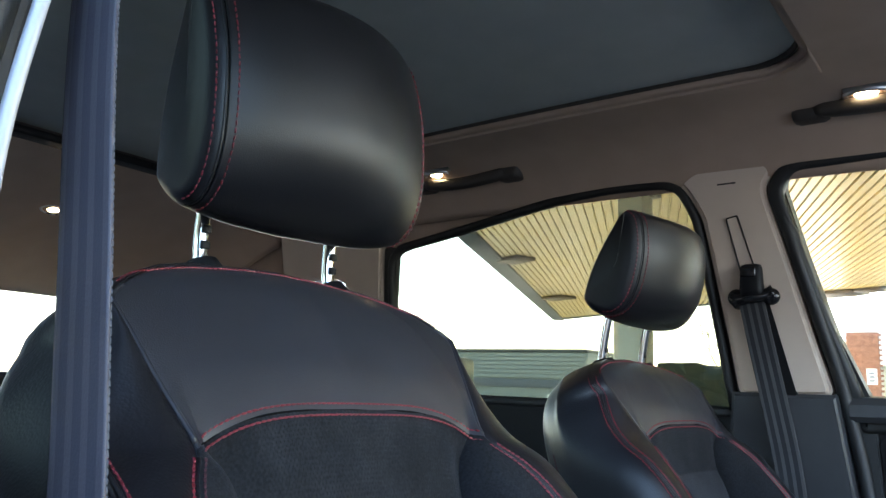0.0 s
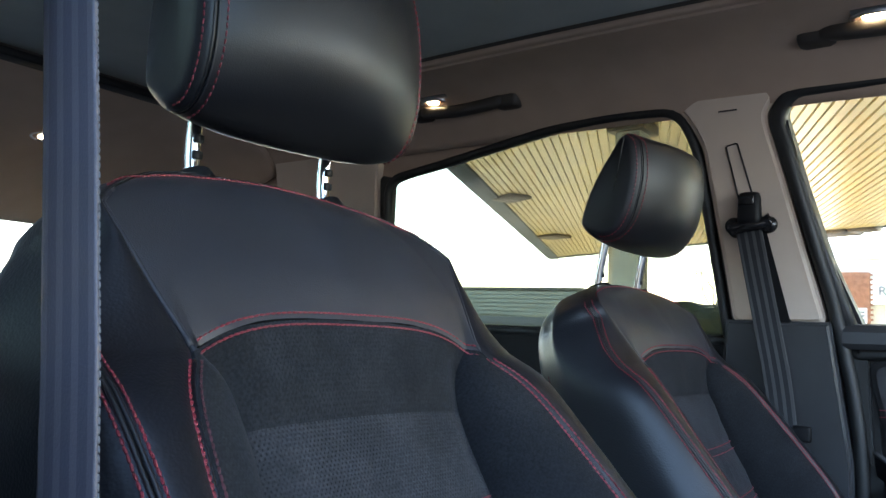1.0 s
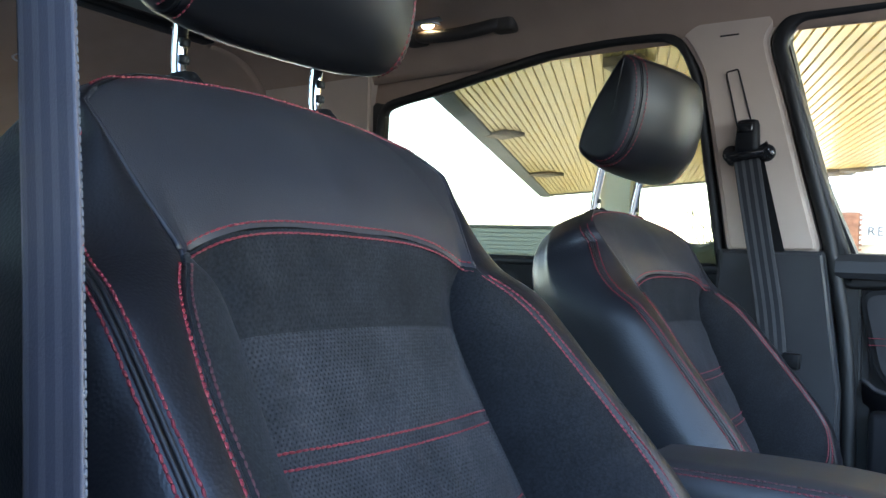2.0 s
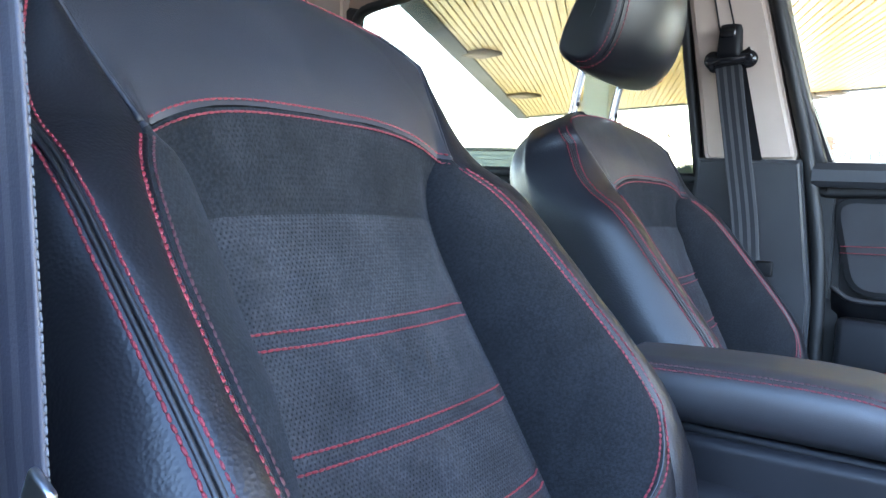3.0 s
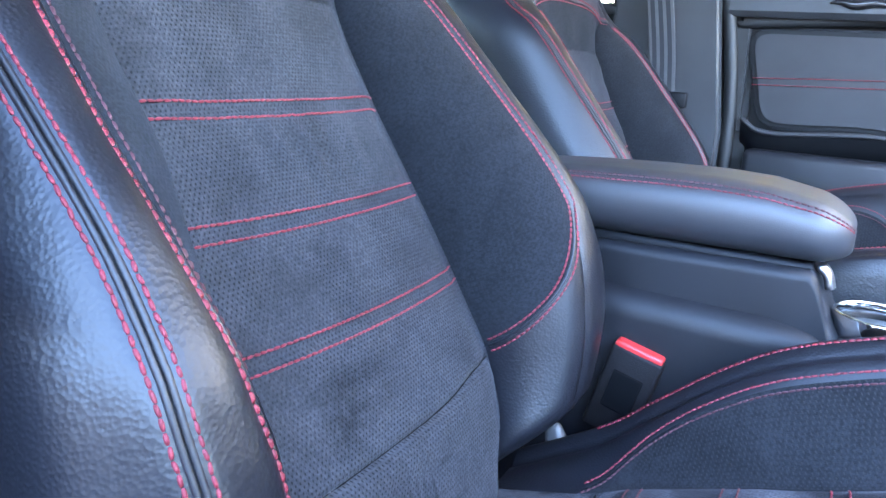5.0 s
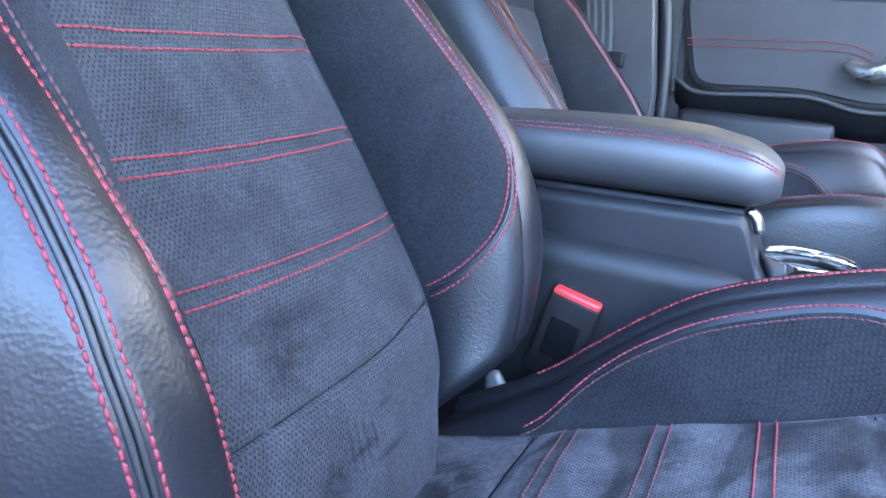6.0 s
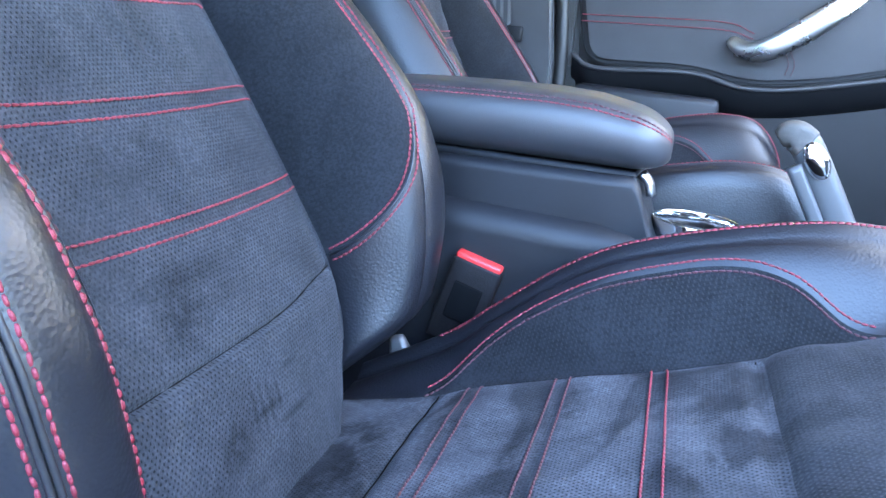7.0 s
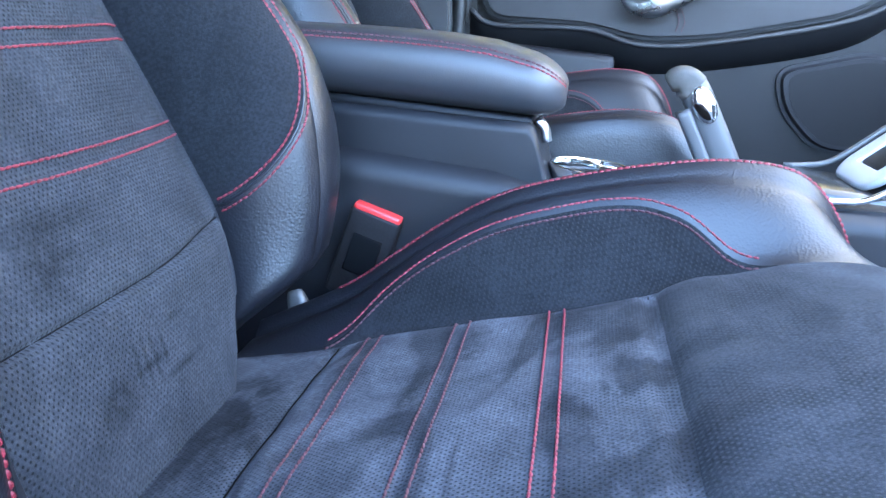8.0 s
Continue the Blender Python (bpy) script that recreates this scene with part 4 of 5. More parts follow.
def frame_round(outline, parent, off, name="window_seal", width=0.030, deep=0.03, material=None, inward=0.0, sgn=1):
    pts = [Vector((x, sgn * (side_y(z) - inward), z)) - Vector(off) for x, z in outline]
    dense = []
    for p, q in zip(pts, pts[1:] + pts[:1]):
        m = max(1, int((q - p).length / 0.05))
        dense += [p.lerp(q, k / m) for k in range(m)]
    return part(name, sweep(dense, rrect(width, deep, 0.008, 3), up=(0, 1, 0), closed=True), material or RUBBER, parent)


def tube_seams(pts, parent, normal=(0, -1, 0), material=None, **kw):
    dense = even(smooth_path(pts, 60), 60)
    return seam_part("stitching", [(p, Vector(normal)) for p in dense], parent, material, **kw)


# far rear door
REAR_WIN = [(-0.036, 1.205), (-0.060, 1.40), (-0.078, 1.575), (-0.115, 1.655), (-0.25, 1.660), (-0.40, 1.652), (-0.70, 1.605), (-0.885, 1.580), (-0.900, 1.45), (-0.89, 1.205)]
RD = Vector((-0.45, 0.72, 0.45))
rear_door = thing("rear_door", "dark rear door with a tinted window, closed", "car door", at=RD)
out = round_outline(REAR_WIN, 0.05, 5, (0, 9))
win = frame_round(out, rear_door, RD, width=0.018)
pane = panel(out, 0.004, GLASS_DARK, "window_pane", win, inward=-0.012, off=RD, bevel=0, label="green tinted window glass")
pane.visible_shadow = False
panel([(-0.03, 0.50), (-0.03, 1.218), (-0.95, 1.218), (-0.95, 0.55)], 0.05, PLASTIC, "door_panel", rear_door, inward=0.01, off=RD, bevel=0.012)

panel([(-0.985, 1.19), (-0.985, 1.50), (-0.965, 1.562), (-0.90, 1.592), (-0.868, 1.585), (-0.892, 1.45), (-0.884, 1.19)], 0.02, RUBBER, "door_frame", rear_door, inward=0.006, off=RD, bevel=0.004, label="black rear edge of the door frame")

# far front door
FRONT_WIN = [(0.205, 1.205), (0.143, 1.380), (0.106, 1.515), (0.076, 1.625), (0.105, 1.668), (0.30, 1.668), (0.62, 1.610), (0.95, 1.40), (1.10, 1.26)]
FD = Vector((0.60, 0.72, 0.45))
front_door = thing("front_door", "charcoal front door trim with red stitching, closed", "car door", at=FD)
out = round_outline(FRONT_WIN, 0.05, 5, (0, 8))
win = frame_round(round_outline([(0.190, 1.195), (0.130, 1.378), (0.095, 1.513), (0.066, 1.622), (0.098, 1.664), (0.30, 1.666), (0.63, 1.612), (0.96, 1.41), (1.11, 1.25)], 0.05, 5, (0, 8)), front_door, FD, width=0.028)
panel([(0.160, 1.215), (0.205, 1.215), (0.212, 1.0), (0.178, 1.0)], 0.02, RUBBER, "door_edge", front_door, inward=0.008, off=FD, bevel=0.003)
pane = panel(out, 0.004, GLASS, "window_pane", win, inward=-0.012, off=FD, bevel=0, label="clear window glass")
pane.visible_shadow = False
DOOR_BASE = [(0.175, 0.45), (0.205, 0.95), (0.170, 1.222), (1.20, 1.225), (1.20, 0.45)]
panel(DOOR_BASE, 0.05, DOOR_LOW, "door_panel", front_door, yf=lambda z: 0.736, off=FD, bevel=0.006)
prof = [(0.0, 0.0), (-0.022, 0.0), (-0.030, 0.010), (-0.028, 0.030), (-0.014, 0.043), (0.03, 0.047), (0.03, 0.0)]
rail = sweep([Vector((0.168 + 1.03 * k / 10, 0.715, 1.200 + 0.006 * k / 10)) - FD for k in range(11)], [(-x, y) for x, y in prof], up=(0, 0, 1))
part("top_rail", sharp(rail), TRIM_GREY, front_door, "soft charcoal top rail")
INLAY = round_outline([(0.196, 1.186), (0.238, 1.008), (0.43, 1.018), (0.53, 1.000), (0.66, 1.020), (0.88, 1.085), (0.96, 1.15), (0.97, 1.19)], 0.045, 6)
rim = panel(INLAY, 0.05, PLASTIC, "inlay_rim", front_door, yf=lambda z: 0.712, off=FD, bevel=0.004)
SMALL = [(0.595 + (x - 0.595) * 0.99, 1.095 + (z - 1.095) * 0.97) for x, z in INLAY]
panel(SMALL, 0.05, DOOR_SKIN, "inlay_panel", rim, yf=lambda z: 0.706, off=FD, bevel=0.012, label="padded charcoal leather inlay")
for dz in (0.0, 0.013):
    tube_seams([Vector((0.222, 0.7045, 1.086 + dz * 0.9)) - FD, Vector((0.38, 0.7045, 1.092 + dz)) - FD, Vector((0.48, 0.7045, 1.094 + dz)) - FD, Vector((0.525, 0.7045, 1.084 + dz * 0.7)) - FD], front_door, lift=0.001)
for dx in (0.0, 0.010):
    tube_seams([Vector((0.575 + dx, 0.7045, 1.075)) - FD, Vector((0.59 + dx, 0.7045, 1.05)) - FD, Vector((0.588 + dx, 0.7045, 1.028)) - FD], front_door, material=THREAD_DARK, lift=0.001)
prof_low = [(0.0, 0.0), (0.004, -0.012), (0.020, -0.034), (0.040, -0.052), (0.06, -0.06), (0.06, 0.01)]
lip = smooth_path([(0.215, 0.700, 1.02), (0.262, 0.699, 0.998), (0.43, 0.699, 1.008), (0.53, 0.699, 0.992), (0.66, 0.699, 1.011), (0.88, 0.699, 1.075), (0.98, 0.699, 1.15)], 60)
lip = [Vector((p.x, 0.694, p.z + 0.007)) for p in lip]
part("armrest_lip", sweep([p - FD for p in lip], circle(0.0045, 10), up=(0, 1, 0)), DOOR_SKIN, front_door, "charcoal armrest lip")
under = grid([[p + Vector((0, dy, dz)) - FD for dy, dz in prof_low] for p in lip])
bmesh.ops.recalc_face_normals(under, faces=under.faces)
part("armrest_underside", under, PLASTIC, front_door, "black underside of the door armrest")
hand = smooth_path([(0.487, 0.690, 1.078), (0.515, 0.672, 1.064), (0.545, 0.660, 1.068), (0.59, 0.655, 1.098), (0.64, 0.660, 1.140), (0.675, 0.682, 1.168), (0.685, 0.70, 1.176)], 40)
part("pull_handle", sweep([p - FD for p in hand], lambda t: circle(0.016, 16, 0.55 + 0.75 * math.sin(math.pi * min(1, max(0.0, t))) ** 0.6, 0.45), up=(0, -1, 0)), SATIN, front_door, "satin silver pull handle")
sill_slot = [Vector((0.325 + 0.10 * k / 12, 0.6845, 1.226 + 0.002 * math.sin(k))) - FD for k in range(13)]
part("window_vent", sweep(sill_slot, lambda t: circle(0.008 * math.sin(math.pi * (0.04 + 0.92 * t)) + 0.0005, 10, 1, 0.5), up=(0, -1, 0)), GLOSS, front_door)
POCKET = round_outline([(0.775, 0.985), (0.80, 0.91), (0.875, 0.845), (1.02, 0.85), (1.06, 1.02), (0.93, 1.035)], 0.04, 6)
spk = panel(POCKET, 0.04, PLASTIC_GREY, "speaker_rim", front_door, yf=lambda z: 0.718, off=FD, bevel=0.010)
panel([(0.92 + (x - 0.92) * 0.90, 0.935 + (z - 0.935) * 0.88) for x, z in POCKET], 0.03, PLASTIC, "speaker_grille", spk, yf=lambda z: 0.7165, off=FD, bevel=0.006, label="dark speaker cover")
part("door_pocket", block((0.26, 0.05, 0.20), Vector((0.36, 0.695, 0.875)) - FD, 0.012), PLASTIC_GREY, front_door)

# far pillar
PILLAR = [(-0.112, 1.652), (-0.075, 1.677), (0.060, 1.675), (0.072, 1.655), (0.052, 1.627), (0.062, 1.58), (0.085, 1.49), (0.115, 1.36), (0.144, 1.242), (-0.022, 1.238), (-0.034, 1.34), (-0.052, 1.47), (-0.068, 1.58), (-0.092, 1.628)]
PY = lambda z: 0.690 - max(0.0, z - 1.24) * 0.165
BP = Vector((0.03, 0.70, 0.45))
pillar = thing("pillar_trim", "stone-coloured pillar trim above charcoal lower trim", "pillar trim", at=BP, kind="structure")
panel([(-0.088, 1.665), (-0.066, 1.50), (-0.052, 1.36), (-0.036, 1.22), (-0.036, 0.46), (0.25, 0.46), (0.214, 1.20), (0.150, 1.36), (0.112, 1.50), (0.082, 1.63), (0.09, 1.685)], 0.04, RUBBER, "pillar_core", pillar, inward=-0.006, off=BP, bevel=0)
panel(round_outline(PILLAR, 0.02), 0.06, BEIGE, "upper_trim", pillar, yf=PY, off=BP, bevel=0.010, label="stone-coloured plastic upper trim")
panel([(-0.045, 0.48), (-0.045, 1.10), (-0.034, 1.246), (0.150, 1.246), (0.185, 1.0), (0.190, 0.48)], 0.06, TRIM_GREY, "lower_trim", pillar, yf=lambda z: 0.682, off=BP, bevel=0.008, label="charcoal plastic lower trim")
panel(round_outline([(0.018, 1.43), (0.045, 1.42), (0.083, 1.243), (0.065, 1.243)], 0.004), 0.01, PLASTIC, "belt_slot", pillar, yf=lambda z: PY(z) - 0.0015, off=BP, bevel=0)
slot = round_outline([(-0.020, 1.573), (0.001, 1.577), (0.026, 1.475), (0.000, 1.472)], 0.004)
panel(slot, 0.01, BEIGE, "adjuster_plate", pillar, yf=lambda z: PY(z) - 0.002, off=BP, bevel=0.001)
frame_pts = [Vector((x, PY(z) - 0.0025, z)) - BP for x, z in slot]
part("adjuster_groove", sweep(frame_pts, rrect(0.003, 0.002, 0.0008, 1), up=(0, 1, 0), closed=True), PLASTIC_GREY, pillar)
for k in range(7):
    part("label_bar", block((0.0045, 0.001, 0.003), Vector((-0.030 + 0.0050 * k, PY(1.640) - 0.0005, 1.640)) - BP, 0), PLASTIC_GREY, pillar, smooth=False)
seal = smooth_path([(0.064, PY(1.63) + 0.03, 1.632), (0.074, PY(1.6) + 0.018, 1.60), (0.100, PY(1.5) + 0.012, 1.49), (0.132, PY(1.36) + 0.012, 1.36), (0.160, 0.700, 1.24), (0.195, 0.700, 1.0), (0.20, 0.70, 0.5)], 40)
part("door_seal", sweep([p - BP for p in seal], circle(0.012, 10), up=(0, 1, 0)), RUBBER, pillar, "black rubber door seal")
CPIL = [(-0.90, 1.66), (-0.955, 1.20), (-1.06, 1.20), (-1.045, 1.46), (-1.055, 1.50), (-1.08, 1.515), (-1.30, 1.515), (-1.30, 1.66)]
c_trim = panel(CPIL, 0.05, BEIGE, "rear_pillar_trim", None, yf=lambda z: side_y(z) - 0.02, bevel=0.006)
tagged(c_trim, "stone-coloured plastic rear pillar trim", "pillar trim", kind="structure")
low_side = panel([(-0.94, 0.45), (-0.94, 1.22), (-1.9, 1.22), (-1.9, 0.45)], 0.05, PLASTIC, "rear_side_panel", None, yf=lambda z: 0.70, bevel=0.01)
tagged(low_side, "dark load area side panel", "trim", kind="structure")
top_rail = panel([(-1.90, 1.32), (-1.30, 1.50), (-1.0, 1.545), (-0.90, 1.565), (-0.70, 1.618), (-0.40, 1.654), (-0.165, 1.656), (-0.1, 1.672), (0.8, 1.66), (0.8, 1.75), (-1.0, 1.72), (-1.9, 1.60)], 0.02, LINING, "roof_side_rail", None, yf=lambda z: 0.652)
tagged(top_rail, "brown lining over the roof side rail", "roof lining", kind="structure")

quarter = panel([(-1.9, 1.515), (-1.9, 1.70), (-0.93, 1.70), (-0.93, 1.56), (-1.05, 1.515)], 0.02, LINING, "rear_quarter_lining", None, yf=lambda z: 0.690)
tagged(quarter, "brown lining above the rear quarter window", "roof lining", kind="structure")

# near side body: roof rail, rear quarter and the painted edge of the open doorway
near_rail = panel([(-1.90, 1.32), (-1.30, 1.50), (-1.30, 1.66), (-0.1, 1.672), (0.8, 1.66), (0.8, 1.75), (-1.0, 1.72), (-1.9, 1.60)], 0.02, LINING, "roof_side_rail", None, yf=lambda z: 0.652, sgn=-1)
tagged(near_rail, "brown lining over the roof side rail", "roof lining", kind="structure")
near_low = panel([(-0.03, 0.45), (-0.03, 1.20), (-1.9, 1.22), (-1.9, 0.45)], 0.05, PLASTIC, "rear_side_panel", None, yf=lambda z: 0.70, bevel=0.01, sgn=-1)
tagged(near_low, "dark rear side panel", "trim", kind="structure")
ND = Vector((-0.45, -0.72, 0.45))
near_rear = thing("rear_door", "rear door on the driver side with a tinted window, closed", "car door", at=ND)
near_out = round_outline(REAR_WIN, 0.05, 5, (0, 9))
near_win = frame_round(near_out, near_rear, ND, width=0.018, sgn=-1)
near_pane = panel(near_out, 0.004, GLASS_DARK, "window_pane", near_win, inward=-0.012, off=ND, bevel=0, label="green tinted window glass", sgn=-1)
near_pane.visible_shadow = False
panel([(-0.985, 1.215), (-0.985, 1.50), (-0.965, 1.562), (-0.90, 1.592), (-0.868, 1.585), (-0.892, 1.45), (-0.884, 1.215)], 0.02, RUBBER, "door_frame", near_rear, inward=0.006, off=ND, bevel=0.004, sgn=-1)
panel([(-0.05, 0.50), (-0.05, 1.20), (-0.95, 1.20), (-0.95, 0.55)], 0.03, PLASTIC, "door_panel", near_rear, inward=-0.035, off=ND, bevel=0.008, sgn=-1)
NP = Vector((0.05, -0.72, 0.45))
near_pillar = thing("door_pillar", "white painted door pillar edge with black seal", "door pillar", at=NP, kind="structure")
edge = smooth_path([(0.090, -0.650, 1.66), (0.115, -0.690, 1.50), (0.126, -0.715, 1.37), (0.124, -0.722, 1.30), (0.132, -0.724, 1.225), (0.134, -0.724, 1.215)], 40)
seal_n = [p + Vector((-0.014, -0.016, 0)) for p in edge]
part("door_seal", sweep([p - NP for p in seal_n], circle(0.013, 12), up=(1, 0, 0)), RUBBER, near_pillar, "black rubber door seal")
part("painted_edge", sweep([p - NP for p in edge], rrect(0.0055, 0.007, 0.0025, 3), up=(1, 0, 0)), PAINT_EDGE, near_pillar, "white painted body edge")
panel([(-0.05, 0.45), (-0.045, 1.22), (-0.070, 1.45), (-0.125, 1.66), (0.020, 1.66), (0.048, 1.50), (0.062, 1.37), (0.072, 1.22), (0.15, 0.95), (0.15, 0.45)], 0.05, RUBBER, "pillar_skin", near_pillar, yf=lambda z: 0.705 - max(0, z - 1.3) * 0.16, off=NP, sgn=-1)
low_edge = smooth_path([(0.122, -0.722, 1.213), (0.135, -0.722, 1.0), (0.14, -0.722, 0.6)], 20)
part("lower_edge", sweep([p - NP for p in low_edge], rrect(0.02, 0.03, 0.006, 3), up=(1, 0, 0)), PLASTIC_GREY, near_pillar)

# tailgate, floor and bulkhead
gate = thing("tailgate", "closed tailgate with a tinted window", "tailgate", at=(-1.93, 0, 0.5))
part("lower_panel", block((0.06, 1.4, 0.75), (0.0, 0, 0.35), 0.02), PLASTIC, gate)
tg = part("window_pane", block((0.004, 1.16, 0.30), (0.0, 0, 0.86), 0), GLASS, gate, "tinted rear window glass")
tg.visible_shadow = False
floor = part("floor", block((3.3, 1.44, 0.06), (-0.25, 0, 0.39), 0.01), CARPET)
tagged(floor, "black carpeted car floor", "car floor", kind="structure")
bulk = part("bulkhead", block((0.06, 1.44, 0.62), (1.42, 0, 0.70), 0.01), CARPET)
tagged(bulk, "dark plain front bulkhead", "bulkhead", kind="structure")
dash = part("dashboard", block((0.40, 1.40, 0.42), (1.28, 0, 0.93), 0.06, seg=4), PLASTIC)
tagged(dash, "plain black dashboard top", "dashboard", kind="structure")
header = part("windscreen_header", block((0.16, 1.30, 0.05), (0.85, 0, 1.715), 0.02, Matrix.Rotation(radians(14), 4, "Y")), LINING)
tagged(header, "brown lining over the windscreen", "roof lining", kind="structure")
sill = part("door_sill", block((2.2, 0.10, 0.14), (0.35, -0.74, 0.41), 0.02), PLASTIC)
tagged(sill, "black plastic door sill cover", "sill", kind="structure")


# ---- roof fittings ----
def reading_lamp(x, y, z, turn, r=0.019, slope=0.0):
    lamp = thing("reading_lamp", "small oval reading lamp glowing warm white", "lamp", "reading lamps", (x, y, z))
    lamp.rotation_euler = (radians(slope), 0, radians(turn))
    bez_ = part("bezel", sweep([(1.7 * r * math.cos(a), r * math.sin(a), 0.0) for a in [2 * math.pi * k / 32 for k in range(32)]], rrect(0.008, 0.008, 0.003, 2), closed=True), SATIN, lamp, "silver oval bezel")
    bm = bmesh.new()
    bmesh.ops.create_uvsphere(bm, u_segments=24, v_segments=10, radius=r)
    bmesh.ops.transform(bm, matrix=Matrix.Diagonal((0.95, 0.62, 0.35, 1)), verts=bm.verts)
    part("lens", bm, LAMP, bez_, "warm glowing lens")
    part("housing", block((4.2 * r, 2.6 * r, 0.006), (0.4 * r, 0, 0.004), 0.003), SATIN, lamp, "pale lamp housing")
    return lamp


def grab_handle(x0, x1, y, z):
    h = thing("grab_handle", "dark brown folded grab handle under the roof lining", "grab handle", "grab handles", ((x0 + x1) / 2, y, z))
    m = (x0 + x1) / 2
    path = smooth_path([(x0 - m, 0.03, 0.012), (x0 - m + 0.015, 0.0, -0.004), (x0 - m + 0.05, -0.010, -0.012), (0, -0.012, -0.016), (x1 - m - 0.05, -0.010, -0.012), (x1 - m - 0.015, 0, -0.004), (x1 - m, 0.03, 0.012)], 40)
    part("grip", sweep(path, rrect(0.028, 0.026, 0.009, 3), up=(0, 0, 1)), HANDLE, h)
    for x in (x0, x1):
        part("mount", block((0.062, 0.05, 0.046), (x - m, 0.014, 0.002), 0.012), HANDLE, h)
    part("recess", block((x1 - x0 + 0.05, 0.012, 0.03), (0, 0.036, 0.004), 0.005), HANDLE, h)
    return h


grab_handle(-0.72, -0.48, 0.570, roof_z(-0.55, 0.570) - 0.012)
grab_handle(0.155, 0.39, 0.545, roof_z(0.25, 0.545) - 0.004)
reading_lamp(-0.668, 0.550, roof_z(-0.668, 0.550) - 0.010, 0)
reading_lamp(0.246, 0.520, roof_z(0.246, 0.520) - 0.012, 0)
reading_lamp(-1.552, 0.078, roof_z(-1.552, 0.078) - 0.010, 90, 0.018, -25.5)

# ---- seat belts ----
def ribbon(pts, width, across, name, parent, off, thick=0.0014, cloth=None):
    """A strap with slightly raised stripes."""
    path = smooth_path([Vector(p) - Vector(off) for p in pts], 60)
    a = Vector(across).normalized()
    rows = []
    prof = []
    n = 24
    for k in range(n + 1):
        u = k / n
        stripe = 0.00045 * (1 if int(u * 7) % 2 == 0 else 0)
        prof.append((u - 0.5, stripe))
    for i, p in enumerate(path):
        t = (path[min(i + 1, 59)] - path[max(i - 1, 0)]).normalized()
        side = (a - t * a.dot(t)).normalized()
        nn = side.cross(t)
        rows.append([p + side * (u * width) + nn * (thick / 2 + s) for u, s in prof] + [p + side * (u * width) - nn * (thick / 2) for u, s in reversed(prof)])
    bm = grid(rows, closed=True)
    bmesh.ops.recalc_face_normals(bm, faces=bm.faces)
    ob = part(name, bm, cloth or WEBBING, parent)
    ob.data.materials.append(WEBBING_DARK if cloth is None else PLASTIC_GREY)
    for i in range(59):
        for k in range(n):
            if int((k + 0.5) / n * 7) % 2 == 1:
                ob.data.polygons[i * (2 * n + 2) + k].material_index = 1
                ob.data.polygons[i * (2 * n + 2) + 2 * n - k].material_index = 1
    return ob


NB = Vector((0.07, -0.665, 1.0))
near_belt = thing("seat_belt", "dark grey striped seat belt hanging by the driver seat", "seat belt", "seat belts", NB)
ribbon([(0.034, -0.650, 1.60), (0.057, -0.662, 1.42), (0.088, -0.664, 1.26), (0.104, -0.664, 1.17), (0.119, -0.664, 1.06), (0.125, -0.664, 0.98), (0.12, -0.67, 0.70)], 0.050, (1, -0.05, 0), "webbing", near_belt, NB)
edge_pts = smooth_path([(0.059, -0.6505, 1.60), (0.082, -0.6625, 1.42), (0.113, -0.6645, 1.26), (0.129, -0.6645, 1.17), (0.144, -0.6645, 1.06), (0.150, -0.6645, 0.98), (0.145, -0.67, 0.70)], 120)
part("woven_edge", stitches([p - NB for p in edge_pts], [Vector((0.3, -1, 0))] * 120, pitch=0.0036, long=0.0032, wide=0.0010, high=0.0006), EDGE_THREAD, near_belt)
part("tongue_plate", block((0.016, 0.004, 0.018), Vector((0.146, -0.668, 1.040)) - NB, 0.002, Matrix.Rotation(radians(25), 4, "Y")), SATIN, near_belt, "steel belt tongue")
tg_path = smooth_path([(0.147, -0.664, 1.035), (0.153, -0.661, 1.024), (0.163, -0.657, 1.004)], 14)
part("tongue_grip", sweep([p - NB for p in tg_path], circle(0.0075, 12, 1, 0.6), up=(0, 1, 0)), PLASTIC, near_belt)

FB = Vector((0.03, 0.66, 1.0))
far_belt = thing("seat_belt", "grey seat belt hanging from its pillar guide", "seat belt", "seat belts", FB)
ribbon([(0.018, 0.642, 1.425), (0.032, 0.648, 1.34), (0.050, 0.652, 1.24), (0.072, 0.648, 1.12), (0.085, 0.640, 1.00), (0.095, 0.63, 0.85)], 0.046, (1, 0.1, 0), "webbing", far_belt, FB, cloth=WEBBING_FAR)
part("belt_guide", sweep([Vector(p) - FB for p in smooth_path([(-0.008, 0.648, 1.416), (0.010, 0.640, 1.418), (0.034, 0.640, 1.421), (0.056, 0.648, 1.426)], 20)], lambda t: circle(0.011 + 0.007 * (abs(t - 0.5) * 2) ** 4, 14), up=(0, -1, 0)), GLOSS, far_belt, "black belt guide ring")
for x in (-0.008, 0.054):
    b2 = bmesh.new()
    bmesh.ops.create_uvsphere(b2, u_segments=16, v_segments=10, radius=0.0165)
    bmesh.ops.transform(b2, matrix=Matrix.Translation(Vector((x, 0.646, 1.421)) - FB) @ Matrix.Diagonal((1, 0.6, 1, 1)), verts=b2.verts)
    part("guide_end", b2, GLOSS, far_belt)
part("height_adjuster", block((0.044, 0.03, 0.062), Vector((0.022, 0.640, 1.452)) - FB, 0.010, taper=0.86), PLASTIC, far_belt, "black height adjuster")
part("adjuster_button", block((0.028, 0.008, 0.018), Vector((0.020, 0.626, 1.466)) - FB, 0.003), GLOSS, far_belt)
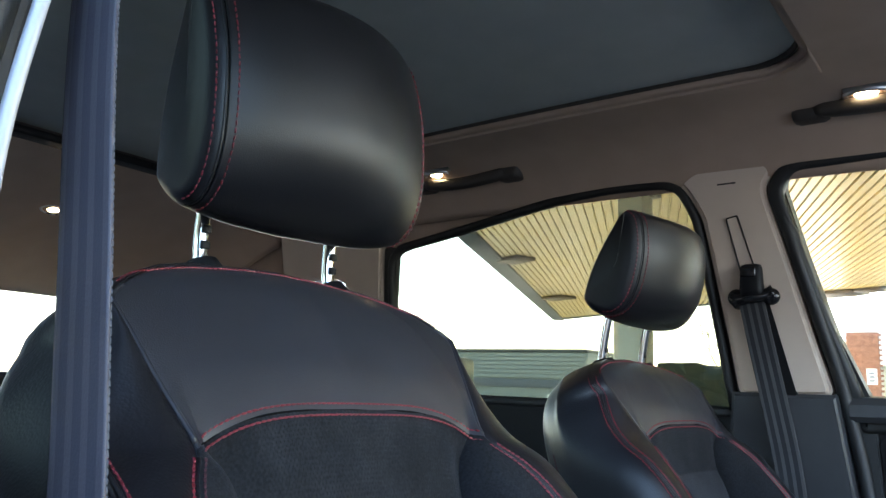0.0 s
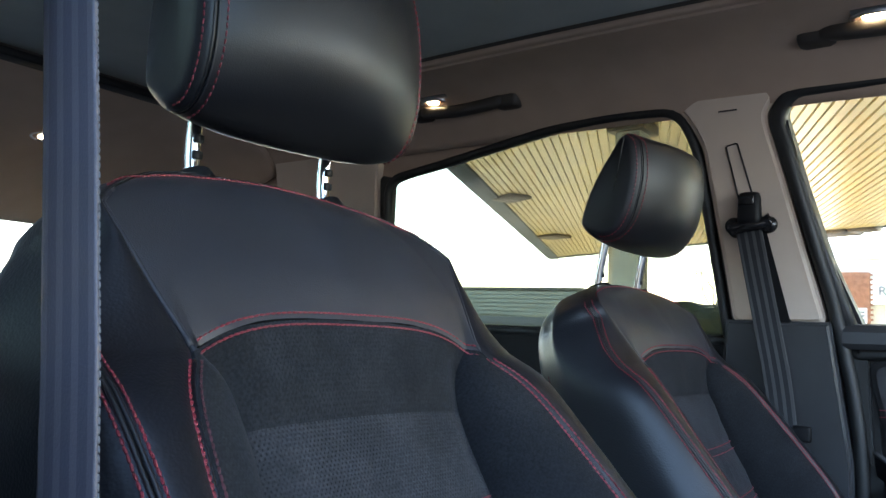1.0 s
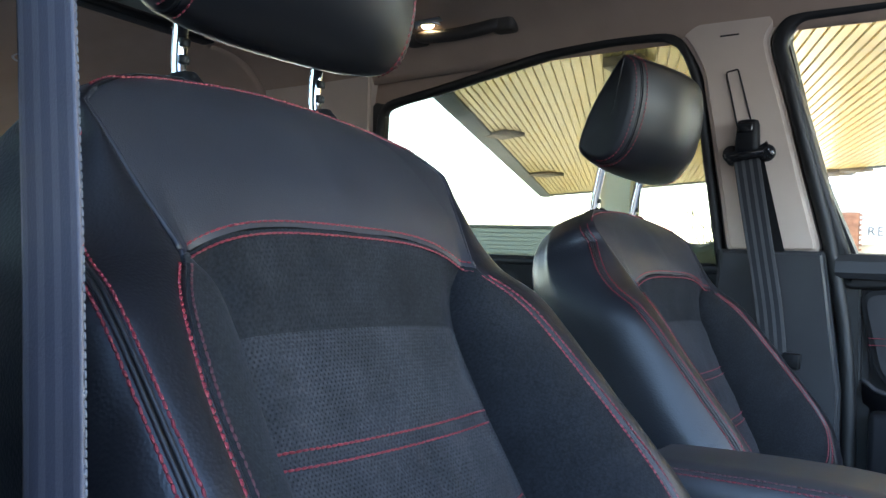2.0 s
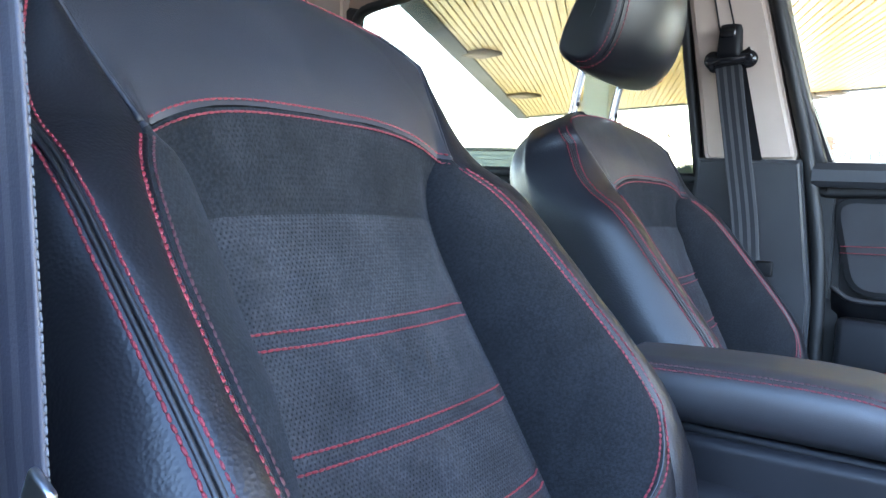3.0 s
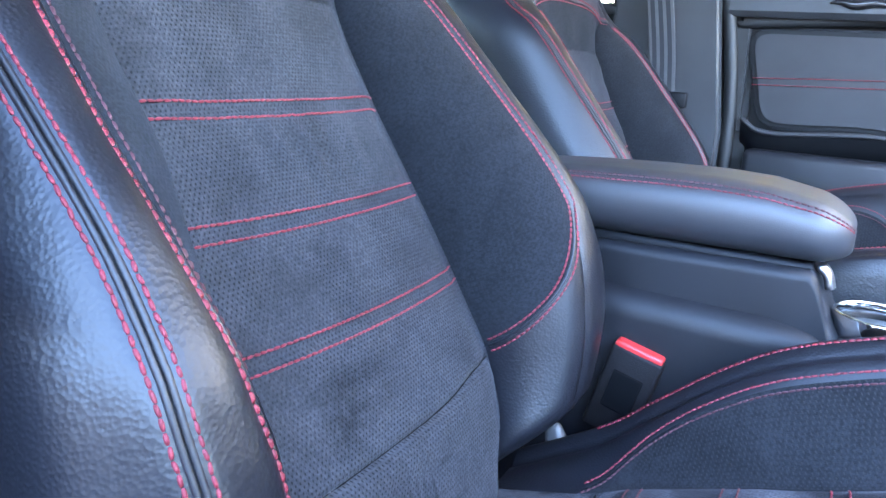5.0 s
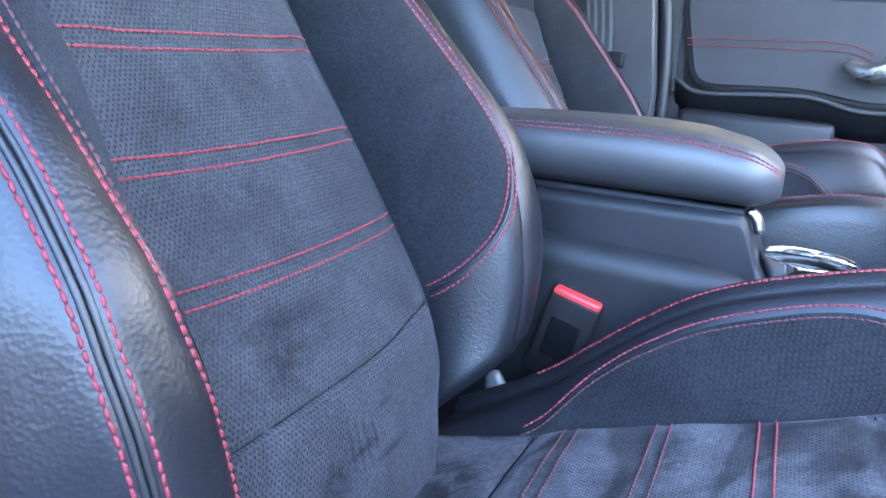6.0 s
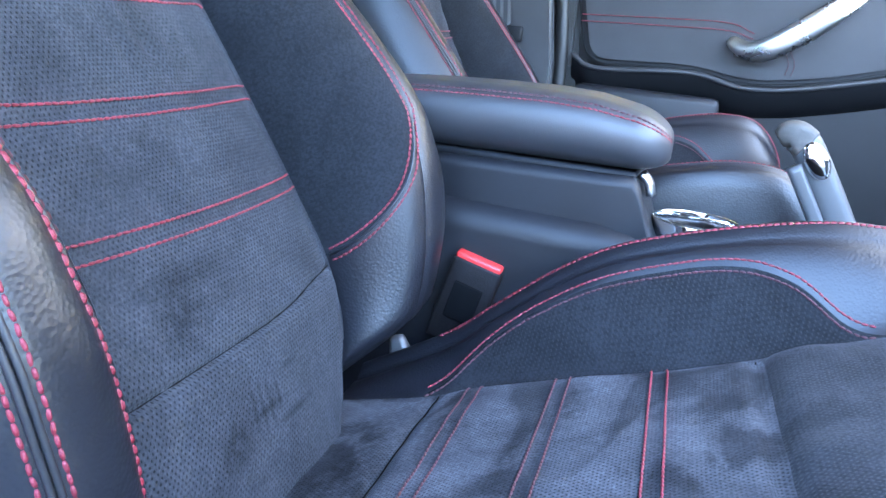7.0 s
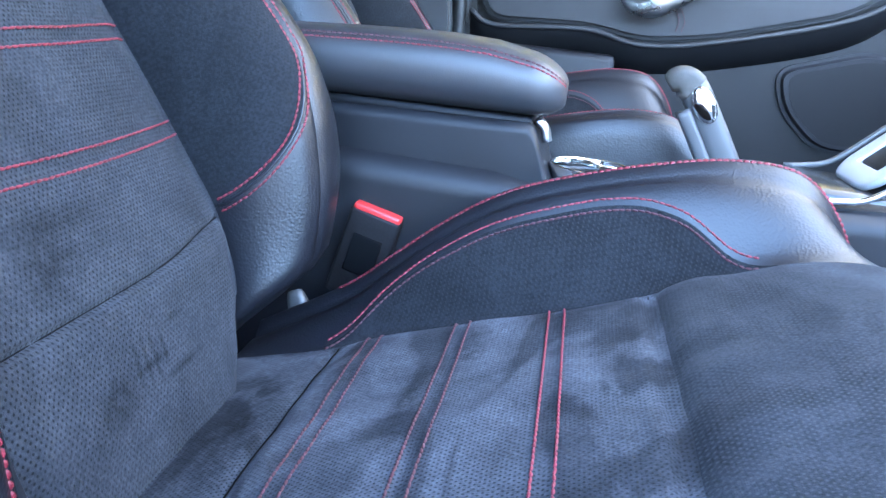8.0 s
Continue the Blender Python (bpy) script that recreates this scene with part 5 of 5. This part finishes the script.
part("belt_tongue", block((0.03, 0.012, 0.028), Vector((0.113, 0.636, 1.050)) - FB, 0.004), PLASTIC, far_belt, "black belt tongue stop")


# ---- centre console ----
CC = Vector((0.45, 0, 0.45))
console = thing("centre_console", "charcoal plastic centre console between the seats", "console", at=CC)


def loft_x(stations, name, material, parent, off, label=""):
    """A body lofted along x through (x, half width, bottom, top, corner radius)."""
    rows = []
    for x, w, z0, z1, r in stations:
        rows.append([Vector((x, y, (z0 + z1) / 2 + z)) - Vector(off) for y, z in rrect(2 * w, z1 - z0, min(r, w * 0.9, (z1 - z0) * 0.45), 6)])
    bm = grid(rows, closed=True)
    ring_cap(bm, rows[0][::-1])
    ring_cap(bm, rows[-1])
    bmesh.ops.remove_doubles(bm, verts=bm.verts, dist=1e-6)
    bmesh.ops.recalc_face_normals(bm, faces=bm.faces)
    return part(name, sharp(bm, 45), material, parent, label)


loft_x([(0.06, 0.060, 0.50, 0.93, 0.012), (0.36, 0.060, 0.50, 0.936, 0.012), (0.388, 0.060, 0.50, 0.937, 0.012), (0.394, 0.060, 0.50, 0.930, 0.012), (0.402, 0.061, 0.50, 0.912, 0.012), (0.411, 0.063, 0.50, 0.888, 0.012), (0.424, 0.066, 0.50, 0.868, 0.012)], "storage_box", PLASTIC_GREY, console, CC)
loft_x([(0.05, 0.078, 0.45, 0.898, 0.032), (0.36, 0.076, 0.45, 0.892, 0.032), (0.395, 0.070, 0.45, 0.884, 0.020), (0.42, 0.068, 0.45, 0.874, 0.014), (0.50, 0.068, 0.45, 0.876, 0.014), (0.60, 0.072, 0.45, 0.892, 0.02), (0.80, 0.085, 0.45, 0.905, 0.02), (1.10, 0.10, 0.45, 0.93, 0.02), (1.40, 0.11, 0.45, 1.0, 0.02)], "body", PLASTIC_GREY, console, CC)
ringp = [(0.454 + 0.042 * math.cos(2 * math.pi * k / 40), 0.0 + 0.042 * math.sin(2 * math.pi * k / 40), 0.884) for k in range(40)]
part("cup_ring", sweep([Vector(p) - CC for p in ringp], rrect(0.004, 0.022, 0.0015, 2), closed=True), CHROME, console, "chrome cup holder ring")
bm = bmesh.new()
bmesh.ops.create_cone(bm, segments=32, radius1=0.041, radius2=0.041, depth=0.004, cap_ends=True)
bmesh.ops.transform(bm, matrix=Matrix.Translation(Vector((0.454, 0.0, 0.8765)) - CC), verts=bm.verts)
part("cup_floor", bm, PLASTIC, console)

AR = Vector((0.28, 0, 0.93))
armrest = thing("armrest", "padded black leather armrest lid with red stitching", "armrest", at=AR)
stations = []
for k in range(57):
    u = min(1.0, k / 40 * 0.88) if k <= 40 else 0.88 + 0.12 * math.sin(math.pi / 2 * (k - 40) / 16)
    x = 0.115 + 0.303 * u
    z1 = lerp_table([(0, 0.998), (0.2, 1.002), (0.4, 1.005), (0.6, 1.0065), (0.75, 1.0045), (0.88, 0.997), (1, 0.988)], u)
    z0 = 0.938 + 0.004 * u
    w = 0.067 - 0.006 * max(0, (0.08 - u) / 0.08) - 0.006 * max(0.0, (u - 0.6) / 0.4) ** 2
    e = max(0.0, (u - 0.88) / 0.12)
    round_off = math.sqrt(max(0.0, 1 - e * e))
    mid_z = z0 + 0.45 * (z1 - z0)
    z1, z0, w = mid_z + (z1 - mid_z) * (0.25 + 0.75 * round_off), mid_z + (z0 - mid_z) * (0.35 + 0.65 * round_off), w * (0.50 + 0.50 * round_off)
    stations.append((x, w, z0, z1, 0.030))
loft_x(stations, "pad", LEATHER_ARM, armrest, AR)
for off, m in ((0.0, THREAD), (0.008, THREAD_DARK)):
    run = []
    for x, w, z0, z1, r in stations[:-3]:
        rr_ = min(r, (z1 - z0) * 0.45)
        a = radians(40) + off * 25
        run.append((Vector((x, -(w - rr_) - rr_ * math.cos(a), z1 - rr_ + rr_ * math.sin(a))) - AR, Vector((0.1, -math.cos(a), math.sin(a)))))
    seam_part("stitching", run, armrest, m)
    seam_part("stitching", [(Vector((p.x, -p.y, p.z)), Vector((n.x, -n.y, n.z))) for p, n in run], armrest, m)
part("base_plate", block((0.265, 0.100, 0.012), Vector((0.258, 0, 0.934)) - AR, 0.004), PLASTIC, armrest)
part("latch", sweep([Vector(p) - AR for p in smooth_path([(0.394, -0.030, 0.938), (0.402, -0.030, 0.930), (0.406, -0.030, 0.918)], 8)], circle(0.008, 10, 1.4, 0.6), up=(1, 0, 0)), SATIN, armrest, "small silver latch")

HB = Vector((0.56, 0.03, 0.90))
brake = thing("handbrake", "silver handbrake lever with a chrome button end", "handbrake", at=HB)
hp = smooth_path([(0.602, 0.03, 0.880), (0.580, 0.03, 0.918), (0.5535, 0.03, 0.9605), (0.541, 0.03, 0.979), (0.532, 0.03, 0.985)], 30)
part("lever", sweep([p - HB for p in hp], lambda t: rrect(0.026, 0.030, 0.010, 4), up=(1, 0, 0)), SILVER, brake)
bm = bmesh.new()
bmesh.ops.create_uvsphere(bm, u_segments=20, v_segments=12, radius=0.015)
bmesh.ops.transform(bm, matrix=Matrix.Translation(Vector((0.552, 0.0165, 0.966)) - HB) @ Matrix.Rotation(radians(-32), 4, "Y") @ Matrix.Diagonal((0.75, 0.35, 1.35, 1)), verts=bm.verts)
part("button", bm, CHROME, brake, "oval chrome button")
part("side_strip", sweep([Vector(p) - HB for p in smooth_path([(0.533, 0.020, 0.958), (0.546, 0.020, 0.937), (0.560, 0.020, 0.914), (0.580, 0.020, 0.88)], 16)], rrect(0.016, 0.014, 0.004, 3), up=(1, 0, 0)), SILVER, brake, "pale silver edge strip")
cap_path = [p - HB for p in smooth_path([(0.541, 0.03, 0.980), (0.532, 0.03, 0.986), (0.523, 0.03, 0.986), (0.516, 0.03, 0.981)], 16)]
part("end_cap", sweep(cap_path, lambda t: rrect(0.0275 - 0.010 * t ** 3, 0.0310 - 0.014 * t ** 3, 0.008, 4), up=(0, 0, 1)), CAP_GREY, brake, "worn grey end cap")

SH = Vector((0.74, 0, 0.90))
shifter = thing("gear_selector", "white and chrome gear selector surround on the console", "gear selector", at=SH)
T45 = Matrix.Rotation(radians(-45), 4, "Y")
loop = [(0.755 + 0.7071 * v, y, 0.974 + 0.7071 * v) for v, y in rrect(0.150, 0.080, 0.016, 6)]
plate = part("surround", sweep([Vector(p) - SH for p in loop], rrect(0.024, 0.008, 0.003, 3), up=(-0.7071, 0, 0.7071), closed=True), PALE, shifter, "pale silver selector bezel")
part("gaiter", block((0.12, 0.06, 0.010), Vector((0.757, 0, 0.970)) - SH, 0.004, T45), PLASTIC, plate, "dark selector gaiter")
part("plinth", block((0.17, 0.108, 0.05), Vector((0.776, 0, 0.951)) - SH, 0.008, T45), PLASTIC, shifter, "black plinth")
part("foot", block((0.13, 0.116, 0.03), Vector((0.70, 0, 0.898)) - SH, 0.008), GLOSS, shifter, "gloss black console panel")
strip = smooth_path([(0.650, 0.060, 0.912), (0.675, 0.060, 0.916), (0.698, 0.060, 0.925), (0.74, 0.060, 0.965), (0.80, 0.060, 1.025)], 24)
part("trim_strip", sweep([p - SH for p in strip], rrect(0.006, 0.006, 0.002, 2)), SILVER, shifter, "thin silver trim strip")
near_strip = smooth_path([(0.640, -0.060, 0.902), (0.67, -0.060, 0.904), (0.70, -0.060, 0.912), (0.75, -0.060, 0.955), (0.80, -0.060, 1.005)], 24)
part("trim_strip", sweep([p - SH for p in near_strip], rrect(0.006, 0.006, 0.002, 2)), CHROME, shifter, "thin chrome trim strip")
part("lever", sweep([Vector(p) - SH for p in smooth_path([(0.775, 0, 0.985), (0.80, 0, 1.02), (0.815, 0, 1.05)], 12)], circle(0.012, 14), up=(1, 0, 0)), PLASTIC, shifter)
part("knob", block((0.05, 0.05, 0.07), Vector((0.822, 0, 1.08)) - SH, 0.018, seg=4), LEATHER, shifter)

bracket = part("recliner_cover", block((0.030, 0.020, 0.045), (0.204, -0.138, 0.744), 0.005, Matrix.Rotation(radians(-20), 4, "Y"), taper=0.5), SILVER)
tagged(bracket, "grey plastic cover beside the seat hinge", "hinge cover")
BK = Vector((0.255, -0.088, 0.80))
buckle = thing("seat_belt_buckle", "black seat belt buckle with a red button", "belt buckle", at=BK)
tilt = Matrix.Rotation(radians(14), 4, "Y")
house = part("housing", block((0.052, 0.020, 0.092), Vector((0.246, -0.080, 0.790)) - BK, 0.004, tilt), BUCKLE_FACE, buckle, "speckled grey-brown housing")
# Dark block on the face paints the shade of the recess.
part("recess", block((0.030, 0.004, 0.040), Vector((0.2465, -0.0900, 0.792)) - BK, 0.0015, tilt), RECESS_SHADE, house)
part("button", block((0.048, 0.018, 0.010), Vector((0.257, -0.080, 0.8345)) - BK, 0.003, tilt), RED, house, "red release button")
part("stalk", block((0.022, 0.010, 0.12), Vector((0.238, -0.080, 0.70)) - BK, 0.003, tilt), PLASTIC, buckle)


# ---- outside ----
ground = part("ground", grid([[(x, y, 0.05) for x in (-400, -40, -10, 10, 40, 400)] for y in (-400, -40, -10, 10, 40, 400)]), ASPHALT)
tagged(ground, "grey asphalt forecourt", "ground", kind="structure")

# Unseen pale slab, added to bounce warm light up to the soffit.
paving = part("pavement", block((60, 44, 0.03), (-8, 26, 0.05), 0), BOUNCE_PAVING, smooth=False)
tagged(paving, "unseen pale paving added to bounce light under the canopy", "pavement", kind="structure")

# Unseen wall behind the camera, added to keep low sky off the seats.
behind = part("sky_block_wall", block((40, 0.3, 3.0), (0, -8.5, 1.5), 0), DARK_WALL, smooth=False)
tagged(behind, "unseen dark wall added to block low sky", "wall", kind="structure")
CU, CV = Vector((-0.385, 0.923, 0)), Vector((0.914, -0.406, 0))
CORNER = Vector((-15.9, 29.1, 4.6))
canopy = thing("canopy", "forecourt canopy with a ribbed cream metal soffit", "canopy", at=(-4, 16, 0.05))
CO = Vector((-4, 16, 0.05))


def can(u, v, z=4.6):
    """A place on the canopy: u metres towards its near end, v along its far edge."""
    return CORNER - CU * u + CV * v + Vector((0, 0, z - 4.6)) - CO


DEEP, WIDE = 27.0, 34.0
count = int(WIDE / 0.24)
verts, faces = [], []
for k in range(count):
    v0 = k * 0.24
    for (a, za), (b, zb) in (((0.0, 0.0), (0.015, 0.035)), ((0.015, 0.035), (0.05, 0.035)), ((0.05, 0.035), (0.065, 0.0)), ((0.065, 0.0), (0.24, 0.0))):
        i = len(verts)
        verts += [can(0, v0 + a, 4.6 + za), can(DEEP, v0 + a, 4.6 + za), can(DEEP, v0 + b, 4.6 + zb), can(0, v0 + b, 4.6 + zb)]
        faces.append((i, i + 1, i + 2, i + 3))
me = bpy.data.meshes.new("soffit")
me.from_pydata([tuple(v) for v in verts], [], faces)
me.materials.append(SOFFIT)
sof = new("soffit", me)
sof.parent = canopy
tagged(sof, "ribbed cream metal soffit", kind="stuff")
part("roof_deck", grid([[can(-0.2, -0.2, 4.72), can(DEEP + 0.2, -0.2, 4.72)], [can(-0.2, WIDE, 4.72), can(DEEP + 0.2, WIDE, 4.72)]]), FASCIA, canopy)
part("gutter", sweep([can(-0.3, -0.25, 4.75), can(DEEP, -0.25, 4.75)], rrect(0.5, 0.42, 0.03, 2)), FASCIA, canopy, "grey metal gutter fascia")
part("gutter", sweep([can(-0.25, -0.3, 4.75), can(-0.25, WIDE, 4.75)], rrect(0.3, 0.36, 0.03, 2)), FASCIA, canopy)
FIX = mat("fixture_brown", (0.12, 0.09, 0.06), 0.6, vary=0.1)
for c, s in (((-9.76, 15.4), 0.75), ((-12.44, 22.5), 0.9), ((-4.04, 24.2), 1.2), ((-3.06, 23.6), 0.6), ((2.0, 15.0), 0.8)):
    part("light_housing", sweep([Vector((c[0], c[1], 4.56)) - CO - CV * s * 0.6, Vector((c[0], c[1], 4.56)) - CO + CV * s * 0.6], rrect(s * 0.8, 0.10, 0.02, 2)), FIX, canopy, "brown recessed light housing")
for c in ((-4.45, 10.5), (-11.0, 24.5), (6.0, 12.0)):
    part("column", block((0.42, 0.42, 4.6), (c[0] + 4, c[1] - 16, 2.3), 0.02), CONCRETE, canopy, "pale square column")
part("column_head", block((0.62, 0.62, 0.16), (-0.45, -5.5, 4.46), 0.02), FIX, canopy)

# reception building
RB = Vector((2, 27, 0.05))
office = thing("reception_building", "brick and cream office building with a sign", "building", at=RB)
part("wall", block((22, 5.0, 4.1), Vector((6.6, 29.6, 2.1)) - RB, 0.02), RENDERED, office, "cream rendered wall")
part("fascia", block((22.4, 5.4, 0.5), Vector((6.6, 29.6, 4.35)) - RB, 0.03), SIGN_WHITE, office, "white roof fascia")
bricks = part("brick_pier", block((0.9, 0.2, 3.6), Vector((-3.85, 26.98, 1.85)) - RB, 0.01), BRICK, office, "red brick pier")
bm = bmesh.new()
for r in range(44):
    for k in range(4):
        x = -4.28 + 0.235 * k + (0.11 if r % 2 else 0)
        block((0.215, 0.03, 0.065), Vector((x + 0.06, 26.87, 0.12 + 0.08 * r)) - RB, 0, bm=bm)
rows_ob = part("brick_courses", bm, BRICK, office, smooth=False)
tagged(rows_ob, kind="stuff")
part("sign_board", block((3.1, 0.06, 0.82), Vector((-1.82, 26.9, 3.02)) - RB, 0.01), SIGN_WHITE, office, "white sign board")
txt = bpy.data.curves.new("sign_text", "FONT")
txt.body, txt.size, txt.extrude, txt.align_x = "RECEPTION", 0.42, 0.01, "CENTER"
txt.space_character = 1.12
tob = bpy.data.objects.new("sign_text", txt)
scene.collection.objects.link(tob)
tob.matrix_world = Matrix.Translation(Vector((-1.95, 26.84, 2.90)) - RB) @ Matrix.Rotation(radians(90), 4, "X")
dg = bpy.context.evaluated_depsgraph_get()
tme = bpy.data.meshes.new_from_object(tob.evaluated_get(dg))
tme.materials.clear()
tme.materials.append(SIGN_GREY)
lett = new("sign_letters", tme)
lett.matrix_world = tob.matrix_world.copy()
bpy.data.objects.remove(tob)
lett.parent = office
part("notice", block((0.3, 0.02, 0.5), Vector((-3.62, 26.85, 2.25)) - RB, 0.01), SIGN_WHITE, office, "small white notice")
for k in range(3):
    part("notice_bar", block((0.16, 0.01, 0.05), Vector((-3.62, 26.835, 2.12 + 0.12 * k)) - RB, 0), SIGN_GREY, office, smooth=False)
for k in range(5):
    w = part("window", block((1.4, 0.05, 1.5), Vector((-0.6 + 2.6 * k, 27.06, 1.6)) - RB, 0.01), GLOSS, office)
    part("window_frame", sweep([Vector((-0.6 + 2.6 * k + a, 27.05, 1.6 + b)) - RB for a, b in ((-0.72, -0.77), (0.72, -0.77), (0.72, 0.77), (-0.72, 0.77))], rrect(0.07, 0.09, 0.01, 1), up=(0, 1, 0), closed=True), SIGN_WHITE, office, smooth=False)

# clad workshop
WB = Vector((-21.3, 35, 0.05))
shop = thing("workshop", "low workshop with pale horizontal cladding", "building", at=WB)
part("wall", block((9.0, 6.0, 3.45), (-0.9, 3.0, 1.725), 0.02), CLAD, shop)
for k in range(6):
    part("cladding_board", block((9.2, 0.10, 0.21), (-0.9, -0.06, 2.17 + 0.225 * k), 0.03), CLAD, shop)
part("roof", block((9.4, 6.4, 0.14), (-0.9, 3.0, 3.52), 0.02), FASCIA, shop)
part("end_wall", block((0.12, 6.0, 1.4), (3.65, 3.0, 2.8), 0.02), CLAD, shop)
part("dark_band", block((9.2, 0.14, 0.42), (-0.9, -0.06, 1.78), 0.02), DARKBAND, shop, "dark blue fascia band")
part("doorway", block((1.5, 0.1, 1.0), (2.2, -0.05, 0.75), 0.02), SIGN_WHITE, shop, "white door")
tank = thing("storage_tank", "pale grey rounded tank on the forecourt", "tank", at=(-9.55, 12.2, 0.05))
part("shell", block((1.15, 1.0, 1.88), (0, 0, 0.94), 0.16, seg=5), TANK, tank)
part("lid", block((0.5, 0.5, 0.07), (-0.15, -0.1, 1.89), 0.02), SIGN_WHITE, tank)
hedge = thing("hedge", "dark clipped hedge along the forecourt", "hedge", at=(-9.6, 30, 0.05), kind="stuff")
bm = block((4.2, 1.2, 2.6), (0, 0, 1.3), 0.1)
bmesh.ops.subdivide_edges(bm, edges=list(bm.edges), cuts=9, use_grid_fill=True)
for v in bm.verts:
    v.co += Vector((noise.noise(v.co * 1.7), noise.noise(v.co * 1.7 + Vector((5, 0, 0))), noise.noise(v.co * 1.7 + Vector((9, 0, 0))))) * 0.22
part("foliage", bm, HEDGE, hedge, smooth=False)


def bare_tree(x, y, h, seed):
    rnd = random.Random(seed)
    tree = thing("bare_tree", "small bare tree with thin twigs", "tree", at=(x, y, 0.05))
    trunk = sweep([(0, 0, 0), (0.05, 0, h * 0.25), (0, 0.04, h * 0.5)], lambda t: circle(0.09 * (1 - 0.5 * t), 8))
    part("trunk", trunk, BARK, tree)
    bm = bmesh.new()

    def grow(p, d, ln_, r, depth):
        q = p + d * ln_
        sweep([p, p.lerp(q, 0.5) + Vector((rnd.uniform(-1, 1), rnd.uniform(-1, 1), 0)) * ln_ * 0.06, q], lambda t: circle(r * (1 - 0.45 * t), 5), bm=bm, up=(0.3, 1, 0.1))
        if depth:
            for _ in range(3):
                e = (d + Vector((rnd.uniform(-1, 1), rnd.uniform(-1, 1), rnd.uniform(-0.2, 0.7))) * 0.75).normalized()
                grow(q, e, ln_ * 0.68, r * 0.55, depth - 1)
    for k in range(4):
        a = k * 1.57 + rnd.uniform(-0.4, 0.4)
        grow(Vector((0, 0.04, h * 0.46)), Vector((math.cos(a) * 0.5, math.sin(a) * 0.5, 0.85)).normalized(), h * 0.2, 0.04, 3)
    part("crown", bm, BARK, tree)


bare_tree(-9.9, 32.0, 5.2, 3)
